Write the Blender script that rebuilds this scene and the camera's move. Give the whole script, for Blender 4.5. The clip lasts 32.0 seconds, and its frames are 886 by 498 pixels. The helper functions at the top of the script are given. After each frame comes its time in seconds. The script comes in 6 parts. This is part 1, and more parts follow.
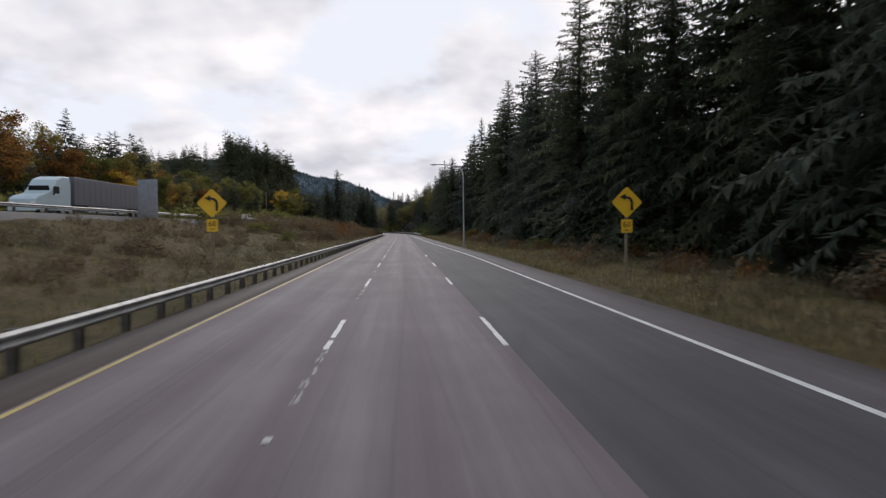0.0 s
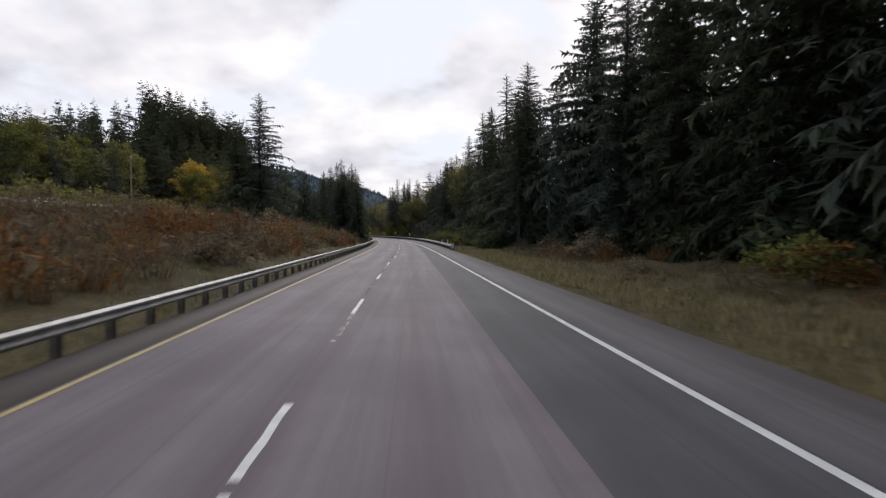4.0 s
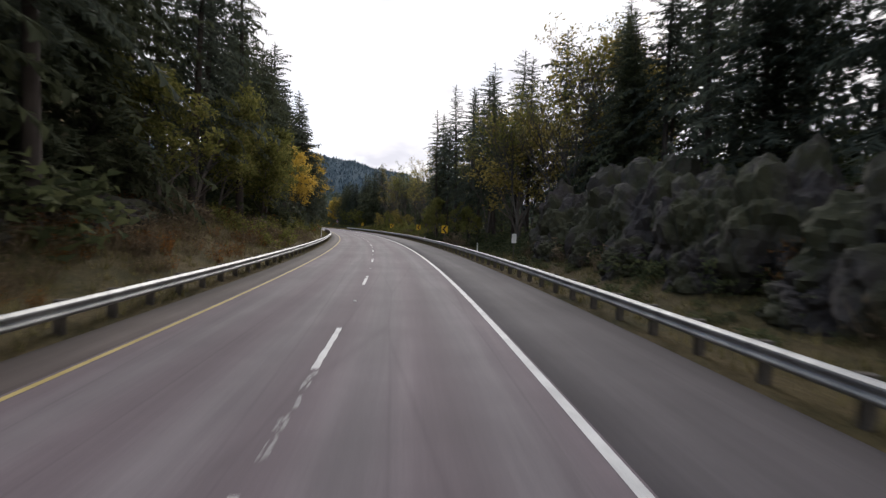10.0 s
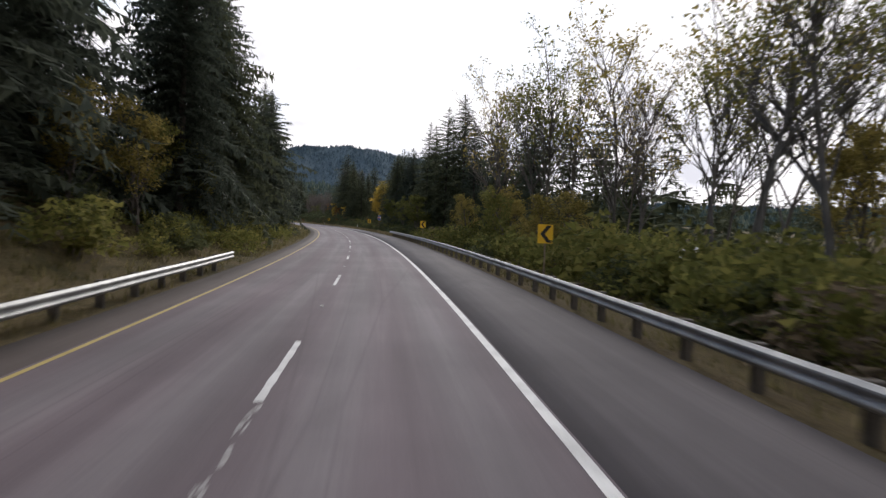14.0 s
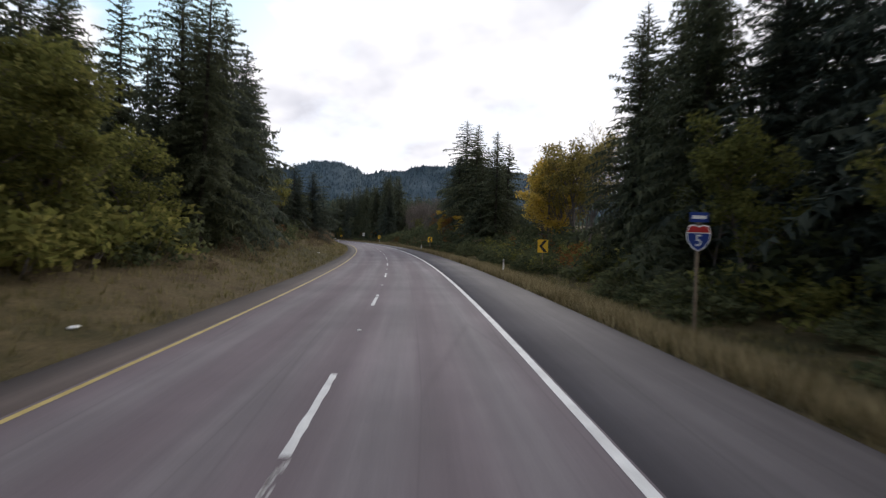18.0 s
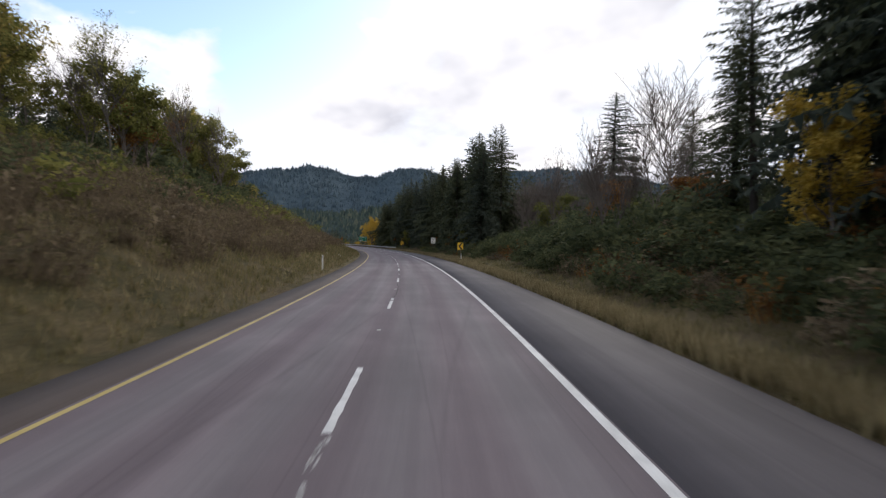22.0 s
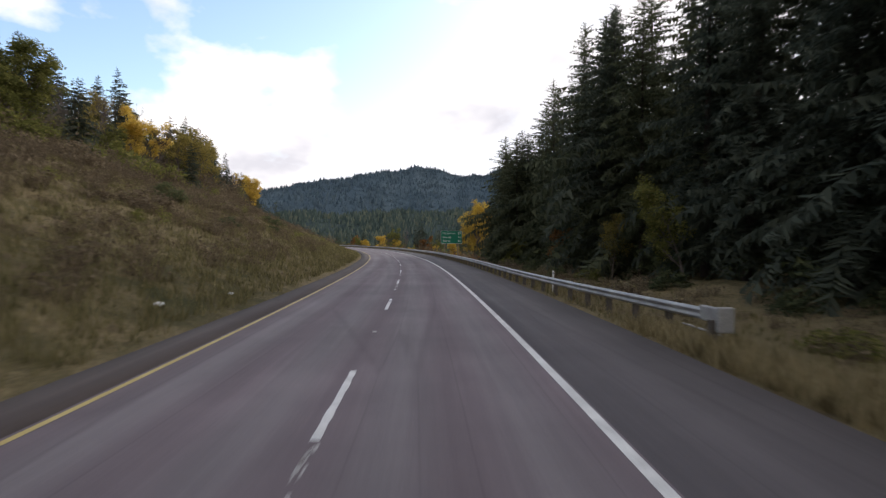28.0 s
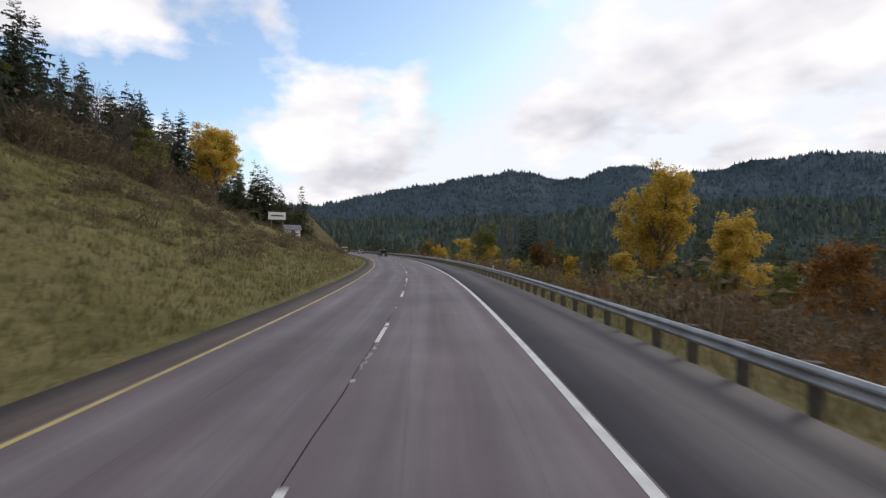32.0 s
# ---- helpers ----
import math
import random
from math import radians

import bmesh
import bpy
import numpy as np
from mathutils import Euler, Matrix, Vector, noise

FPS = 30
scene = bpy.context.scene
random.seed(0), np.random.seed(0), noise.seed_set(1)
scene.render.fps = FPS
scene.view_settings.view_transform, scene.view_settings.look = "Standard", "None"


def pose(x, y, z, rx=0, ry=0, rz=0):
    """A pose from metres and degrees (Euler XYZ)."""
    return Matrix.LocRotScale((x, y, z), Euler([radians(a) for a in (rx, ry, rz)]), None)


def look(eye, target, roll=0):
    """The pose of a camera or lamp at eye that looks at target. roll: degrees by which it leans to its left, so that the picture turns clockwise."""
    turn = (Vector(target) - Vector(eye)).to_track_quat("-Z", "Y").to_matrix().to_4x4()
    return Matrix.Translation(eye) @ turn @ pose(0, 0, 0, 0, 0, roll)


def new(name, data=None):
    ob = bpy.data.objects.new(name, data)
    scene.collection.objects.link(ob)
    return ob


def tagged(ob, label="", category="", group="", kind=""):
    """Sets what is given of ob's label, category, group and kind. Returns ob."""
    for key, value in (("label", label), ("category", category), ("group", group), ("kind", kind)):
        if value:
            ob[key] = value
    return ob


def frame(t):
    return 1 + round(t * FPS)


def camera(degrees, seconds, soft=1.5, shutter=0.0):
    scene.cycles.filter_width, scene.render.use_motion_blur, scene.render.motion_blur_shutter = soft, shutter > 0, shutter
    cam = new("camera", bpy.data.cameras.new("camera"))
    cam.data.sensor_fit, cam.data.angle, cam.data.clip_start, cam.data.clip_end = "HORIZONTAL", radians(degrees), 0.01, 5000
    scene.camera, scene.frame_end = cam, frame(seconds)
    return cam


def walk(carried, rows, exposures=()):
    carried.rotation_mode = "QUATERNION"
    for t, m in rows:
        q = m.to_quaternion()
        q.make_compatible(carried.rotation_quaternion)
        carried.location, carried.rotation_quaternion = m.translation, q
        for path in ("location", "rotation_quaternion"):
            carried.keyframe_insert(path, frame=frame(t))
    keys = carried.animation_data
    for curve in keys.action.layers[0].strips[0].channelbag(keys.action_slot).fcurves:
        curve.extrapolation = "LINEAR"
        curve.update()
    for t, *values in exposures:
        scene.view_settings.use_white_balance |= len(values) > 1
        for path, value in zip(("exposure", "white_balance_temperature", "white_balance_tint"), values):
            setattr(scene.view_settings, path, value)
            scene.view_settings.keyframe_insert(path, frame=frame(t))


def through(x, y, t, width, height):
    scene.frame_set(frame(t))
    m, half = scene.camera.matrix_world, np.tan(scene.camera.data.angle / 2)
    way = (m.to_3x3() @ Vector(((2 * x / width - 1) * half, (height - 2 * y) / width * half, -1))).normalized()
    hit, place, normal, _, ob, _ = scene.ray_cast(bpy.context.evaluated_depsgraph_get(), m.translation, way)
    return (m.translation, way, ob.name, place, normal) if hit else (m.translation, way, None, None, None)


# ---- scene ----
# ------------------------------------------------------------------ the road's line
# bend of the road in 1/1000 per metre, every 25 m from 40 m behind the start; s runs along the lane line, u to its right
BEND = [-0.1, -0.06, -0.03, 0.02, -0.02, -0.05, -0.06, 0.0, 0.39, 1.01, 1.21, 1.42, 1.86, 1.68, 1.78, 1.67, 1.42, 1.51,
        1.72, 1.66, 1.38, 1.56, 1.48, 1.5, 1.57, 1.3, 1.39, 1.55, 1.46, 1.19, 1.03, 1.7, 2.01, 1.51, 1.66, 1.81, 1.79,
        1.61, 1.33, 1.03, 0.74, 0.5, 0.3, 0.15, 0.05, -0.02, -0.06, -0.08, -0.08, -0.07, -0.06, -0.05, -0.03, -0.01]
S_FIRST, S_LAST, LANE = -40.0, 1284.0, 3.66
_S = np.arange(S_FIRST, S_LAST + 1, 2.0)
_k = np.interp(_S, S_FIRST + 25.0 * np.arange(len(BEND)), BEND) * 1e-3
_TH = np.concatenate([[0], np.cumsum((_k[1:] + _k[:-1]) / 2 * 2.0)])
_TH -= np.interp(0, _S, _TH)
_tm = (_TH[1:] + _TH[:-1]) / 2
_X = np.concatenate([[0], np.cumsum(-np.sin(_tm) * 2.0)])
_Y = np.concatenate([[0], np.cumsum(np.cos(_tm) * 2.0)])
_X -= np.interp(0, _S, _X)
_Y -= np.interp(0, _S, _Y)


def heading(s):
    return np.interp(s, _S, _TH)


def road(s, u):
    """World x and y of the place s metres along the lane line and u metres to its right."""
    h = heading(s)
    return np.interp(s, _S, _X) + np.cos(h) * u, np.interp(s, _S, _Y) + np.sin(h) * u


# ------------------------------------------------------------------ camera and walk
cam = camera(80.35, 32.0, soft=1.3, shutter=0.22)
# seconds, metres along, metres right of the lane line, turn from the road's heading, tilt, lean
DRIVE = [(0, 0.0, 1.55, -4.48, -2.23, 0.42), (1, 24.5, 1.51, -5.43, -2.71, -0.13), (2, 49.0, 1.46, -5.59, -2.46, 0.23),
         (3, 73.5, 1.52, -3.89, -1.7, -0.04), (4, 98.0, 1.7, -3.6, -1.85, 0.05), (5, 122.4, 1.9, -2.9, -1.8, -0.25),
         (6, 146.9, 2.07, -2.36, -1.75, -0.73), (7, 171.4, 1.91, -1.93, -1.41, -1.78),
         (8, 195.8, 1.97, -4.32, -3.12, -1.77), (9, 220.3, 1.72, -6.25, -4.51, -1.09), (10, 244.7, 1.44, -3.42, -2.54, -1.95),
         (11, 269.2, 1.34, -4.31, -2.25, -1.94), (12, 293.7, 1.39, -5.9, -3.29, -2.13), (13, 318.1, 1.54, -7.69, -3.4, -2.18),
         (14, 342.6, 1.56, -6.03, -2.96, -1.87), (15, 367.0, 1.57, -4.6, -2.2, -1.65), (16, 391.5, 1.58, -3.3, -1.6, -1.4),
         (17, 415.9, 1.58, -2.27, -1.15, -1.22), (18, 441.3, 1.38, -2.31, -1.26, -1.55),
         (19, 464.7, 1.37, -1.19, -1.36, -1.46), (20, 489.1, 1.26, -3.47, -2.08, -1.41), (21, 513.1, 1.22, -1.04, -0.92, -0.53),
         (22, 538.4, 1.22, -1.23, -0.71, -1.23), (23, 561.8, 1.24, -1.25, -1.07, -0.81), (24, 587.3, 1.19, -1.23, -1.35, 0.25),
         (25, 611.2, 1.28, -0.82, -1.47, 0.01), (26, 635.7, 1.3, -1.0, -1.2, -0.1), (27, 660.1, 1.33, -1.2, -0.9, -0.2),
         (28, 684.6, 1.35, -1.39, -0.79, -0.3), (29, 709.5, 1.51, -3.6, -2.52, -0.18),
         (30, 733.6, 1.57, -5.26, -4.42, -0.2), (31, 757.5, 1.6, -2.66, -2.47, -0.81), (32, 783.4, 1.55, 0.1, -0.12, -0.42)]
EYE = 2.4
rows = []
for t, s, u, turn, tilt, lean in DRIVE:
    x, y = road(s, u)
    rows.append((t, pose(x, y, EYE, 90 + tilt, lean, math.degrees(heading(s)) + turn)))
walk(cam, rows, [(0, 0.1, 6500, 12), (3, 0.15, 6500, 12), (7, 0.28, 6500, 12), (9.5, 0.5, 6500, 12), (14, 0.52, 6500, 12), (17, 0.38, 6450, 11), (21, 0.36, 6480, 11), (25, 0.42, 6500, 12),
                (29, 0.5, 6700, 12), (30.5, 0.38, 6600, 12), (32, 0.18, 6550, 11)])

# ------------------------------------------------------------------ world, sun, exposure
SUN_AZ, SUN_EL = radians(4), radians(24)      # to the left of +y, above the horizon
world = bpy.data.worlds.new("overcast_sky")
world.use_nodes = True
scene.world = world


class Nodes:
    """Short hand for wiring a node tree."""

    def __init__(self, tree):
        self.tree = tree
        tree.nodes.clear()

    def add(self, kind, values=None):
        n = self.tree.nodes.new(kind)
        for k, v in (values or {}).items():
            if isinstance(v, bpy.types.NodeSocket):
                self.tree.links.new(v, n.inputs[k])
            else:
                n.inputs[k].default_value = v
        return n

    def math(self, op, a, b=0.0, clamp=False):
        n = self.add("ShaderNodeMath", {0: a, 1: b})
        n.operation, n.use_clamp = op, clamp
        return n.outputs[0]

    def ramp(self, fac, stops):
        n = self.add("ShaderNodeValToRGB", {0: fac})
        r = n.color_ramp
        while len(r.elements) < len(stops):
            r.elements.new(0.5)
        for e, (p, c) in zip(r.elements, stops):
            e.position, e.color = p, (c if len(c) == 4 else (*c, 1))
        return n.outputs[0]

    def mix(self, fac, a, b, blend="MIX"):
        n = self.add("ShaderNodeMix")
        n.data_type, n.blend_type = "RGBA", blend
        for key, v in ((0, fac), (6, a), (7, b)):
            if isinstance(v, bpy.types.NodeSocket):
                self.tree.links.new(v, n.inputs[key])
            else:
                n.inputs[key].default_value = v if key == 0 or len(v) == 4 else (*v, 1)
        return n.outputs[2]

    def scaled(self, vec, by):
        """The vector times a number, or times another vector."""
        n = self.add("ShaderNodeVectorMath", {0: vec})
        if isinstance(by, tuple):
            n.operation, n.inputs[1].default_value = "MULTIPLY", by
        else:
            n.operation, n.inputs["Scale"].default_value = "SCALE", by
        return n.outputs[0]

    def noise(self, vec, scale, detail=4.0, rough=0.55, lac=2.0):
        return self.add("ShaderNodeTexNoise", {"Vector": vec, "Scale": scale, "Detail": detail, "Roughness": rough,
                                               "Lacunarity": lac}).outputs[0]


w = Nodes(world.node_tree)
sky = w.add("ShaderNodeTexSky")
sky.sky_type, sky.sun_disc, sky.sun_elevation, sky.sun_rotation = "NISHITA", False, SUN_EL, -SUN_AZ
sky.air_density, sky.dust_density, sky.ozone_density = 1.0, 1.0, 1.5
way = w.add("ShaderNodeTexCoord").outputs["Generated"]
sep = w.add("ShaderNodeSeparateXYZ", {0: way})
up = w.math("MAXIMUM", sep.outputs[2], 0.0)
flat = w.math("ADD", up, 0.34)
cloud_xy = w.add("ShaderNodeCombineXYZ", {0: w.math("DIVIDE", sep.outputs[0], flat), 1: w.math("DIVIDE", sep.outputs[1], flat), 2: 0.37}).outputs[0]
big = w.noise(cloud_xy, 2.0, 4.0, 0.5)
fine = w.noise(cloud_xy, 4.2, 5.0, 0.55)
cover = w.math("ADD", w.math("MULTIPLY", big, 1.15), w.math("MULTIPLY", fine, 0.5))
cover = w.math("ADD", cover, w.math("SUBTRACT", w.math("MULTIPLY", sep.outputs[0], 0.16), 0.305))       # thinner cloud to the west
mask = w.ramp(cover, [(0.39, (0, 0, 0)), (0.51, (1, 1, 1))])
shade = w.noise(cloud_xy, 2.6, 4.0, 0.5)
cloud = w.ramp(shade, [(0.33, (0.74, 0.745, 0.815)), (0.45, (0.97, 0.965, 1.01)), (0.57, (1.2, 1.17, 1.18))])
veil = w.add("ShaderNodeVectorMath", {0: w.scaled(sky.outputs[0], 2.0), 1: (7.9, 8.3, 9.1)})
veil.operation = "MINIMUM"
above = w.mix(mask, veil.outputs[0], w.scaled(cloud, 7.9))
bg = w.add("ShaderNodeBackground", {"Color": above, "Strength": 0.1})
w.add("ShaderNodeOutputWorld", {"Surface": bg.outputs[0]})

sun = bpy.data.lights.new("sun", "SUN")
sun.energy, sun.angle, sun.color = 1.3, radians(16), (1.0, 0.96, 0.91)
sun_ob = new("sun", sun)
sun_ob.matrix_world = look((0, 0, 0), (math.sin(SUN_AZ) * math.cos(SUN_EL), -math.cos(SUN_AZ) * math.cos(SUN_EL), -math.sin(SUN_EL)))

# ------------------------------------------------------------------ materials
def material(name, rough=0.8, metal=0.0, spec=0.3):
    m = bpy.data.materials.new(name)
    m.use_nodes = True
    n = Nodes(m.node_tree)
    p = n.add("ShaderNodeBsdfPrincipled", {"Roughness": rough, "Metallic": metal, "Specular IOR Level": spec})
    n.out = n.add("ShaderNodeOutputMaterial", {"Surface": p.outputs[0]})
    n.p, n.m = p, m
    n.link = m.node_tree.links.new
    return n


def bump(n, height, strength=0.3, distance=0.02):
    b = n.add("ShaderNodeBump", {"Height": height, "Strength": strength, "Distance": distance})
    n.link(b.outputs[0], n.p.inputs["Normal"])


def object_xyz(n):
    return n.add("ShaderNodeTexCoord").outputs["Object"]


def simple(name, c1, c2, rough=0.8, metal=0.0, scale=3.0, fine=40.0, spec=0.3, relief=0.15, dist=0.01):
    """A surface of two tones at two scales with a fine relief."""
    n = material(name, rough, metal, spec)
    v = object_xyz(n)
    a = n.noise(v, scale, 4.0)
    b = n.noise(v, fine, 3.0)
    f = n.math("ADD", n.math("MULTIPLY", a, 0.65), n.math("MULTIPLY", b, 0.35))
    n.link(n.ramp(f, [(0.36, c1), (0.62, c2)]), n.p.inputs["Base Color"])
    bump(n, b, relief, dist)
    return n.m


def asphalt(name, base, tint, tracks=0.0, rough=0.85):
    """Worn paving; its map runs across (x) and along (y) the road in metres. tracks: how much the wheel paths are polished."""
    n = material(name, rough, 0.0, 0.25)
    uv = n.add("ShaderNodeUVMap").outputs[0]
    sp = n.add("ShaderNodeSeparateXYZ", {0: uv})
    long_v = n.scaled(uv, (1.0, 0.035, 1.0))
    streak = n.noise(long_v, 1.6, 5.0, 0.6)
    blotch = n.noise(uv, 0.22, 4.0, 0.6)
    grit = n.noise(uv, 34.0, 3.0, 0.7)
    lane = n.math("SINE", n.math("ADD", n.math("MULTIPLY", sp.outputs[0], 2 * math.pi / (LANE / 2)), -math.pi / 2))
    f = n.math("ADD", n.math("MULTIPLY", streak, 0.45), n.math("MULTIPLY", blotch, 0.35))
    f = n.math("ADD", f, n.math("MULTIPLY", grit, 0.2))
    f = n.math("ADD", f, n.math("MULTIPLY", lane, tracks))
    dark = tuple(c * 0.62 for c in base)
    lite = tuple(min(1, c * 1.35) for c in tint)
    col = n.ramp(f, [(0.30, dark), (0.5, base), (0.70, lite)])
    if tracks:      # a faint rosy cast between the polished wheel paths
        rosy = n.math("MULTIPLY", n.math("SUBTRACT", n.math("ADD", 0.45, n.math("MULTIPLY", blotch, 0.5)), n.math("MULTIPLY", lane, 0.35)), 1.0, True)
        col = n.mix(n.math("MULTIPLY", rosy, 0.55), col, n.mix(1.0, col, (1.06, 0.85, 0.93), "MULTIPLY"))
    cell = n.add("ShaderNodeTexVoronoi")
    cell.feature = "DISTANCE_TO_EDGE"
    n.link(long_v, cell.inputs["Vector"])
    cell.inputs["Scale"].default_value = 0.55
    crack = cell.outputs[0]
    line = n.ramp(crack, [(0.0, (0.45, 0.45, 0.45)), (0.012, (1, 1, 1))])
    n.link(n.mix(0.22, col, n.mix(1.0, col, line, "MULTIPLY")), n.p.inputs["Base Color"])
    bump(n, grit, 0.35, 0.006)
    return n.m


def foliage(name, dark, mid, light, through=0.35, spread=0.12):
    """Leaves: tone by leaf and by tree, some light through the blade."""
    n = material(name, 0.8, 0.0, 0.08)
    v = object_xyz(n)
    isl = n.add("ShaderNodeNewGeometry").outputs["Random Per Island"]
    rnd = n.add("ShaderNodeObjectInfo").outputs["Random"]
    clump = n.noise(v, 0.6, 3.0)
    f = n.math("ADD", n.math("MULTIPLY", isl, 0.45), n.math("MULTIPLY", clump, 0.55))
    f = n.math("ADD", f, n.math("MULTIPLY", n.math("SUBTRACT", rnd, 0.5), spread * 2))
    col = n.ramp(f, [(0.25, dark), (0.5, mid), (0.8, light)])
    n.link(col, n.p.inputs["Base Color"])
    tr = n.add("ShaderNodeBsdfTranslucent", {"Color": col})
    mx = n.add("ShaderNodeMixShader", {0: through, 1: n.p.outputs[0], 2: tr.outputs[0]})
    n.link(mx.outputs[0], n.out.inputs[0])
    return n.m


M_LANE = asphalt("worn_grey_paving", (0.134, 0.123, 0.128), (0.156, 0.146, 0.149), 0.045)
M_NEWER = asphalt("dark_asphalt", (0.064, 0.062, 0.067), (0.073, 0.071, 0.076), 0.0)
M_SHOULDER = asphalt("shoulder_asphalt", (0.090, 0.080, 0.083), (0.102, 0.092, 0.094), 0.0)
M_INNER = asphalt("inner_shoulder_asphalt", (0.070, 0.056, 0.051), (0.086, 0.070, 0.063), 0.0)
M_FAR_ROAD = asphalt("far_paving", (0.12, 0.115, 0.115), (0.14, 0.135, 0.13), 0.0)
M_YELLOW = simple("yellow_road_paint", (0.33, 0.255, 0.085), (0.46, 0.365, 0.14), 0.7, 0, 1.2, 30)
M_WHITE = simple("white_road_paint", (0.44, 0.44, 0.43), (0.66, 0.66, 0.64), 0.7, 0, 1.5, 26)
M_ZINC = simple("galvanised_steel", (0.22, 0.225, 0.225), (0.40, 0.40, 0.39), 0.55, 0.4, 1.4, 22, 0.5, 0.1, 0.004)
M_POST = simple("weathered_post", (0.05, 0.045, 0.04), (0.12, 0.105, 0.09), 0.85, 0, 4, 50)
M_BARK = simple("conifer_bark", (0.035, 0.03, 0.027), (0.085, 0.07, 0.06), 0.95, 0, 2.5, 18, 0.1, 0.6, 0.05)
M_PALE_BARK = simple("alder_bark", (0.06, 0.054, 0.048), (0.15, 0.14, 0.125), 0.9, 0, 2.0, 16, 0.1, 0.4, 0.02)
M_TWIG = simple("twig_bark", (0.085, 0.072, 0.063), (0.17, 0.147, 0.128), 0.9, 0, 2.0, 16, 0.1)
M_NEEDLE = foliage("fir_needles", (0.046, 0.054, 0.033), (0.074, 0.084, 0.048), (0.108, 0.118, 0.066), 0.42)
M_NEEDLE_B = foliage("blue_green_needles", (0.044, 0.055, 0.042), (0.070, 0.083, 0.062), (0.102, 0.116, 0.084), 0.42)
M_GOLD = foliage("golden_leaves", (0.30, 0.20, 0.03), (0.54, 0.37, 0.065), (0.72, 0.54, 0.14), 0.5)
M_FADED = foliage("faded_gold_leaves", (0.11, 0.095, 0.027), (0.24, 0.195, 0.056), (0.40, 0.32, 0.105), 0.5)
M_OLIVE = foliage("yellow_green_leaves", (0.075, 0.084, 0.024), (0.15, 0.153, 0.044), (0.26, 0.235, 0.075), 0.5)
M_RUST = foliage("rust_leaves", (0.09, 0.045, 0.02), (0.20, 0.095, 0.03), (0.32, 0.17, 0.05), 0.4)
M_BRAMBLE = foliage("bramble_leaves", (0.05, 0.062, 0.032), (0.092, 0.105, 0.05), (0.155, 0.16, 0.075), 0.45)
M_DRY = foliage("dry_brush", (0.09, 0.07, 0.046), (0.175, 0.135, 0.088), (0.27, 0.215, 0.14), 0.4)
M_GRASS = foliage("rough_grass", (0.075, 0.073, 0.03), (0.155, 0.136, 0.062), (0.26, 0.22, 0.11), 0.5)
M_STRAW = foliage("straw_grass", (0.15, 0.12, 0.06), (0.27, 0.22, 0.12), (0.40, 0.34, 0.20), 0.35)


def ground_material():
    n = material("rough_verge_ground", 0.95, 0.0, 0.1)
    v = n.add("ShaderNodeTexCoord").outputs["Object"]
    big = n.noise(v, 0.045, 4.0, 0.6)
    mid = n.noise(v, 0.5, 5.0, 0.65)
    fine = n.noise(v, 9.0, 4.0, 0.7)
    f = n.math("ADD", n.math("MULTIPLY", big, 0.5), n.math("MULTIPLY", mid, 0.5))
    along = n.add("ShaderNodeSeparateXYZ", {0: n.add("ShaderNodeUVMap").outputs[0]}).outputs[1]
    green = n.math("ADD", n.math("MULTIPLY", n.math("SUBTRACT", along, 775.0), 0.04), n.math("MULTIPLY", n.math("SUBTRACT", mid, 0.5), 1.5), True)
    meadow = n.ramp(f, [(0.34, (0.085, 0.088, 0.028)), (0.47, (0.145, 0.137, 0.046)), (0.55, (0.20, 0.178, 0.075)), (0.66, (0.12, 0.105, 0.045))])
    verge = n.ramp(f, [(0.36, (0.05, 0.049, 0.021)), (0.46, (0.092, 0.075, 0.036)), (0.54, (0.132, 0.102, 0.053)), (0.66, (0.075, 0.054, 0.031))])
    slope = n.ramp(f, [(0.36, (0.062, 0.064, 0.027)), (0.45, (0.125, 0.104, 0.05)), (0.53, (0.205, 0.162, 0.086)), (0.64, (0.11, 0.082, 0.045))])
    straw = n.math("ADD", n.math("MULTIPLY", n.math("SUBTRACT", along, 570.0), 0.025), n.math("MULTIPLY", n.math("SUBTRACT", mid, 0.5), 1.5), True)
    col = n.mix(straw, verge, slope)
    tone = n.ramp(fine, [(0.3, (0.5, 0.5, 0.5)), (0.7, (1.25, 1.25, 1.25))])
    col = n.mix(n.math("MULTIPLY", green, 0.9), col, meadow)
    n.link(n.mix(1.0, col, tone, "MULTIPLY"), n.p.inputs["Base Color"])
    bump(n, n.math("ADD", mid, fine), 0.9, 0.16)
    return n.m


def rock_material():
    n = material("dark_mossy_rock", 0.9, 0.0, 0.2)
    v = object_xyz(n)
    a = n.noise(v, 0.6, 6.0, 0.65)
    b = n.noise(v, 6.0, 5.0, 0.7)
    col = n.ramp(n.math("ADD", n.math("MULTIPLY", a, 0.6), n.math("MULTIPLY", b, 0.4)),
                 [(0.35, (0.026, 0.023, 0.022)), (0.5, (0.055, 0.049, 0.047)), (0.68, (0.115, 0.103, 0.095))])
    moss = n.ramp(n.noise(v, 0.9, 5.0, 0.6), [(0.44, (0, 0, 0)), (0.56, (1, 1, 1))])
    n.link(n.mix(n.math("MULTIPLY", moss, 0.7), col, (0.045, 0.05, 0.02)), n.p.inputs["Base Color"])
    bump(n, n.math("ADD", a, b), 0.8, 0.10)
    return n.m


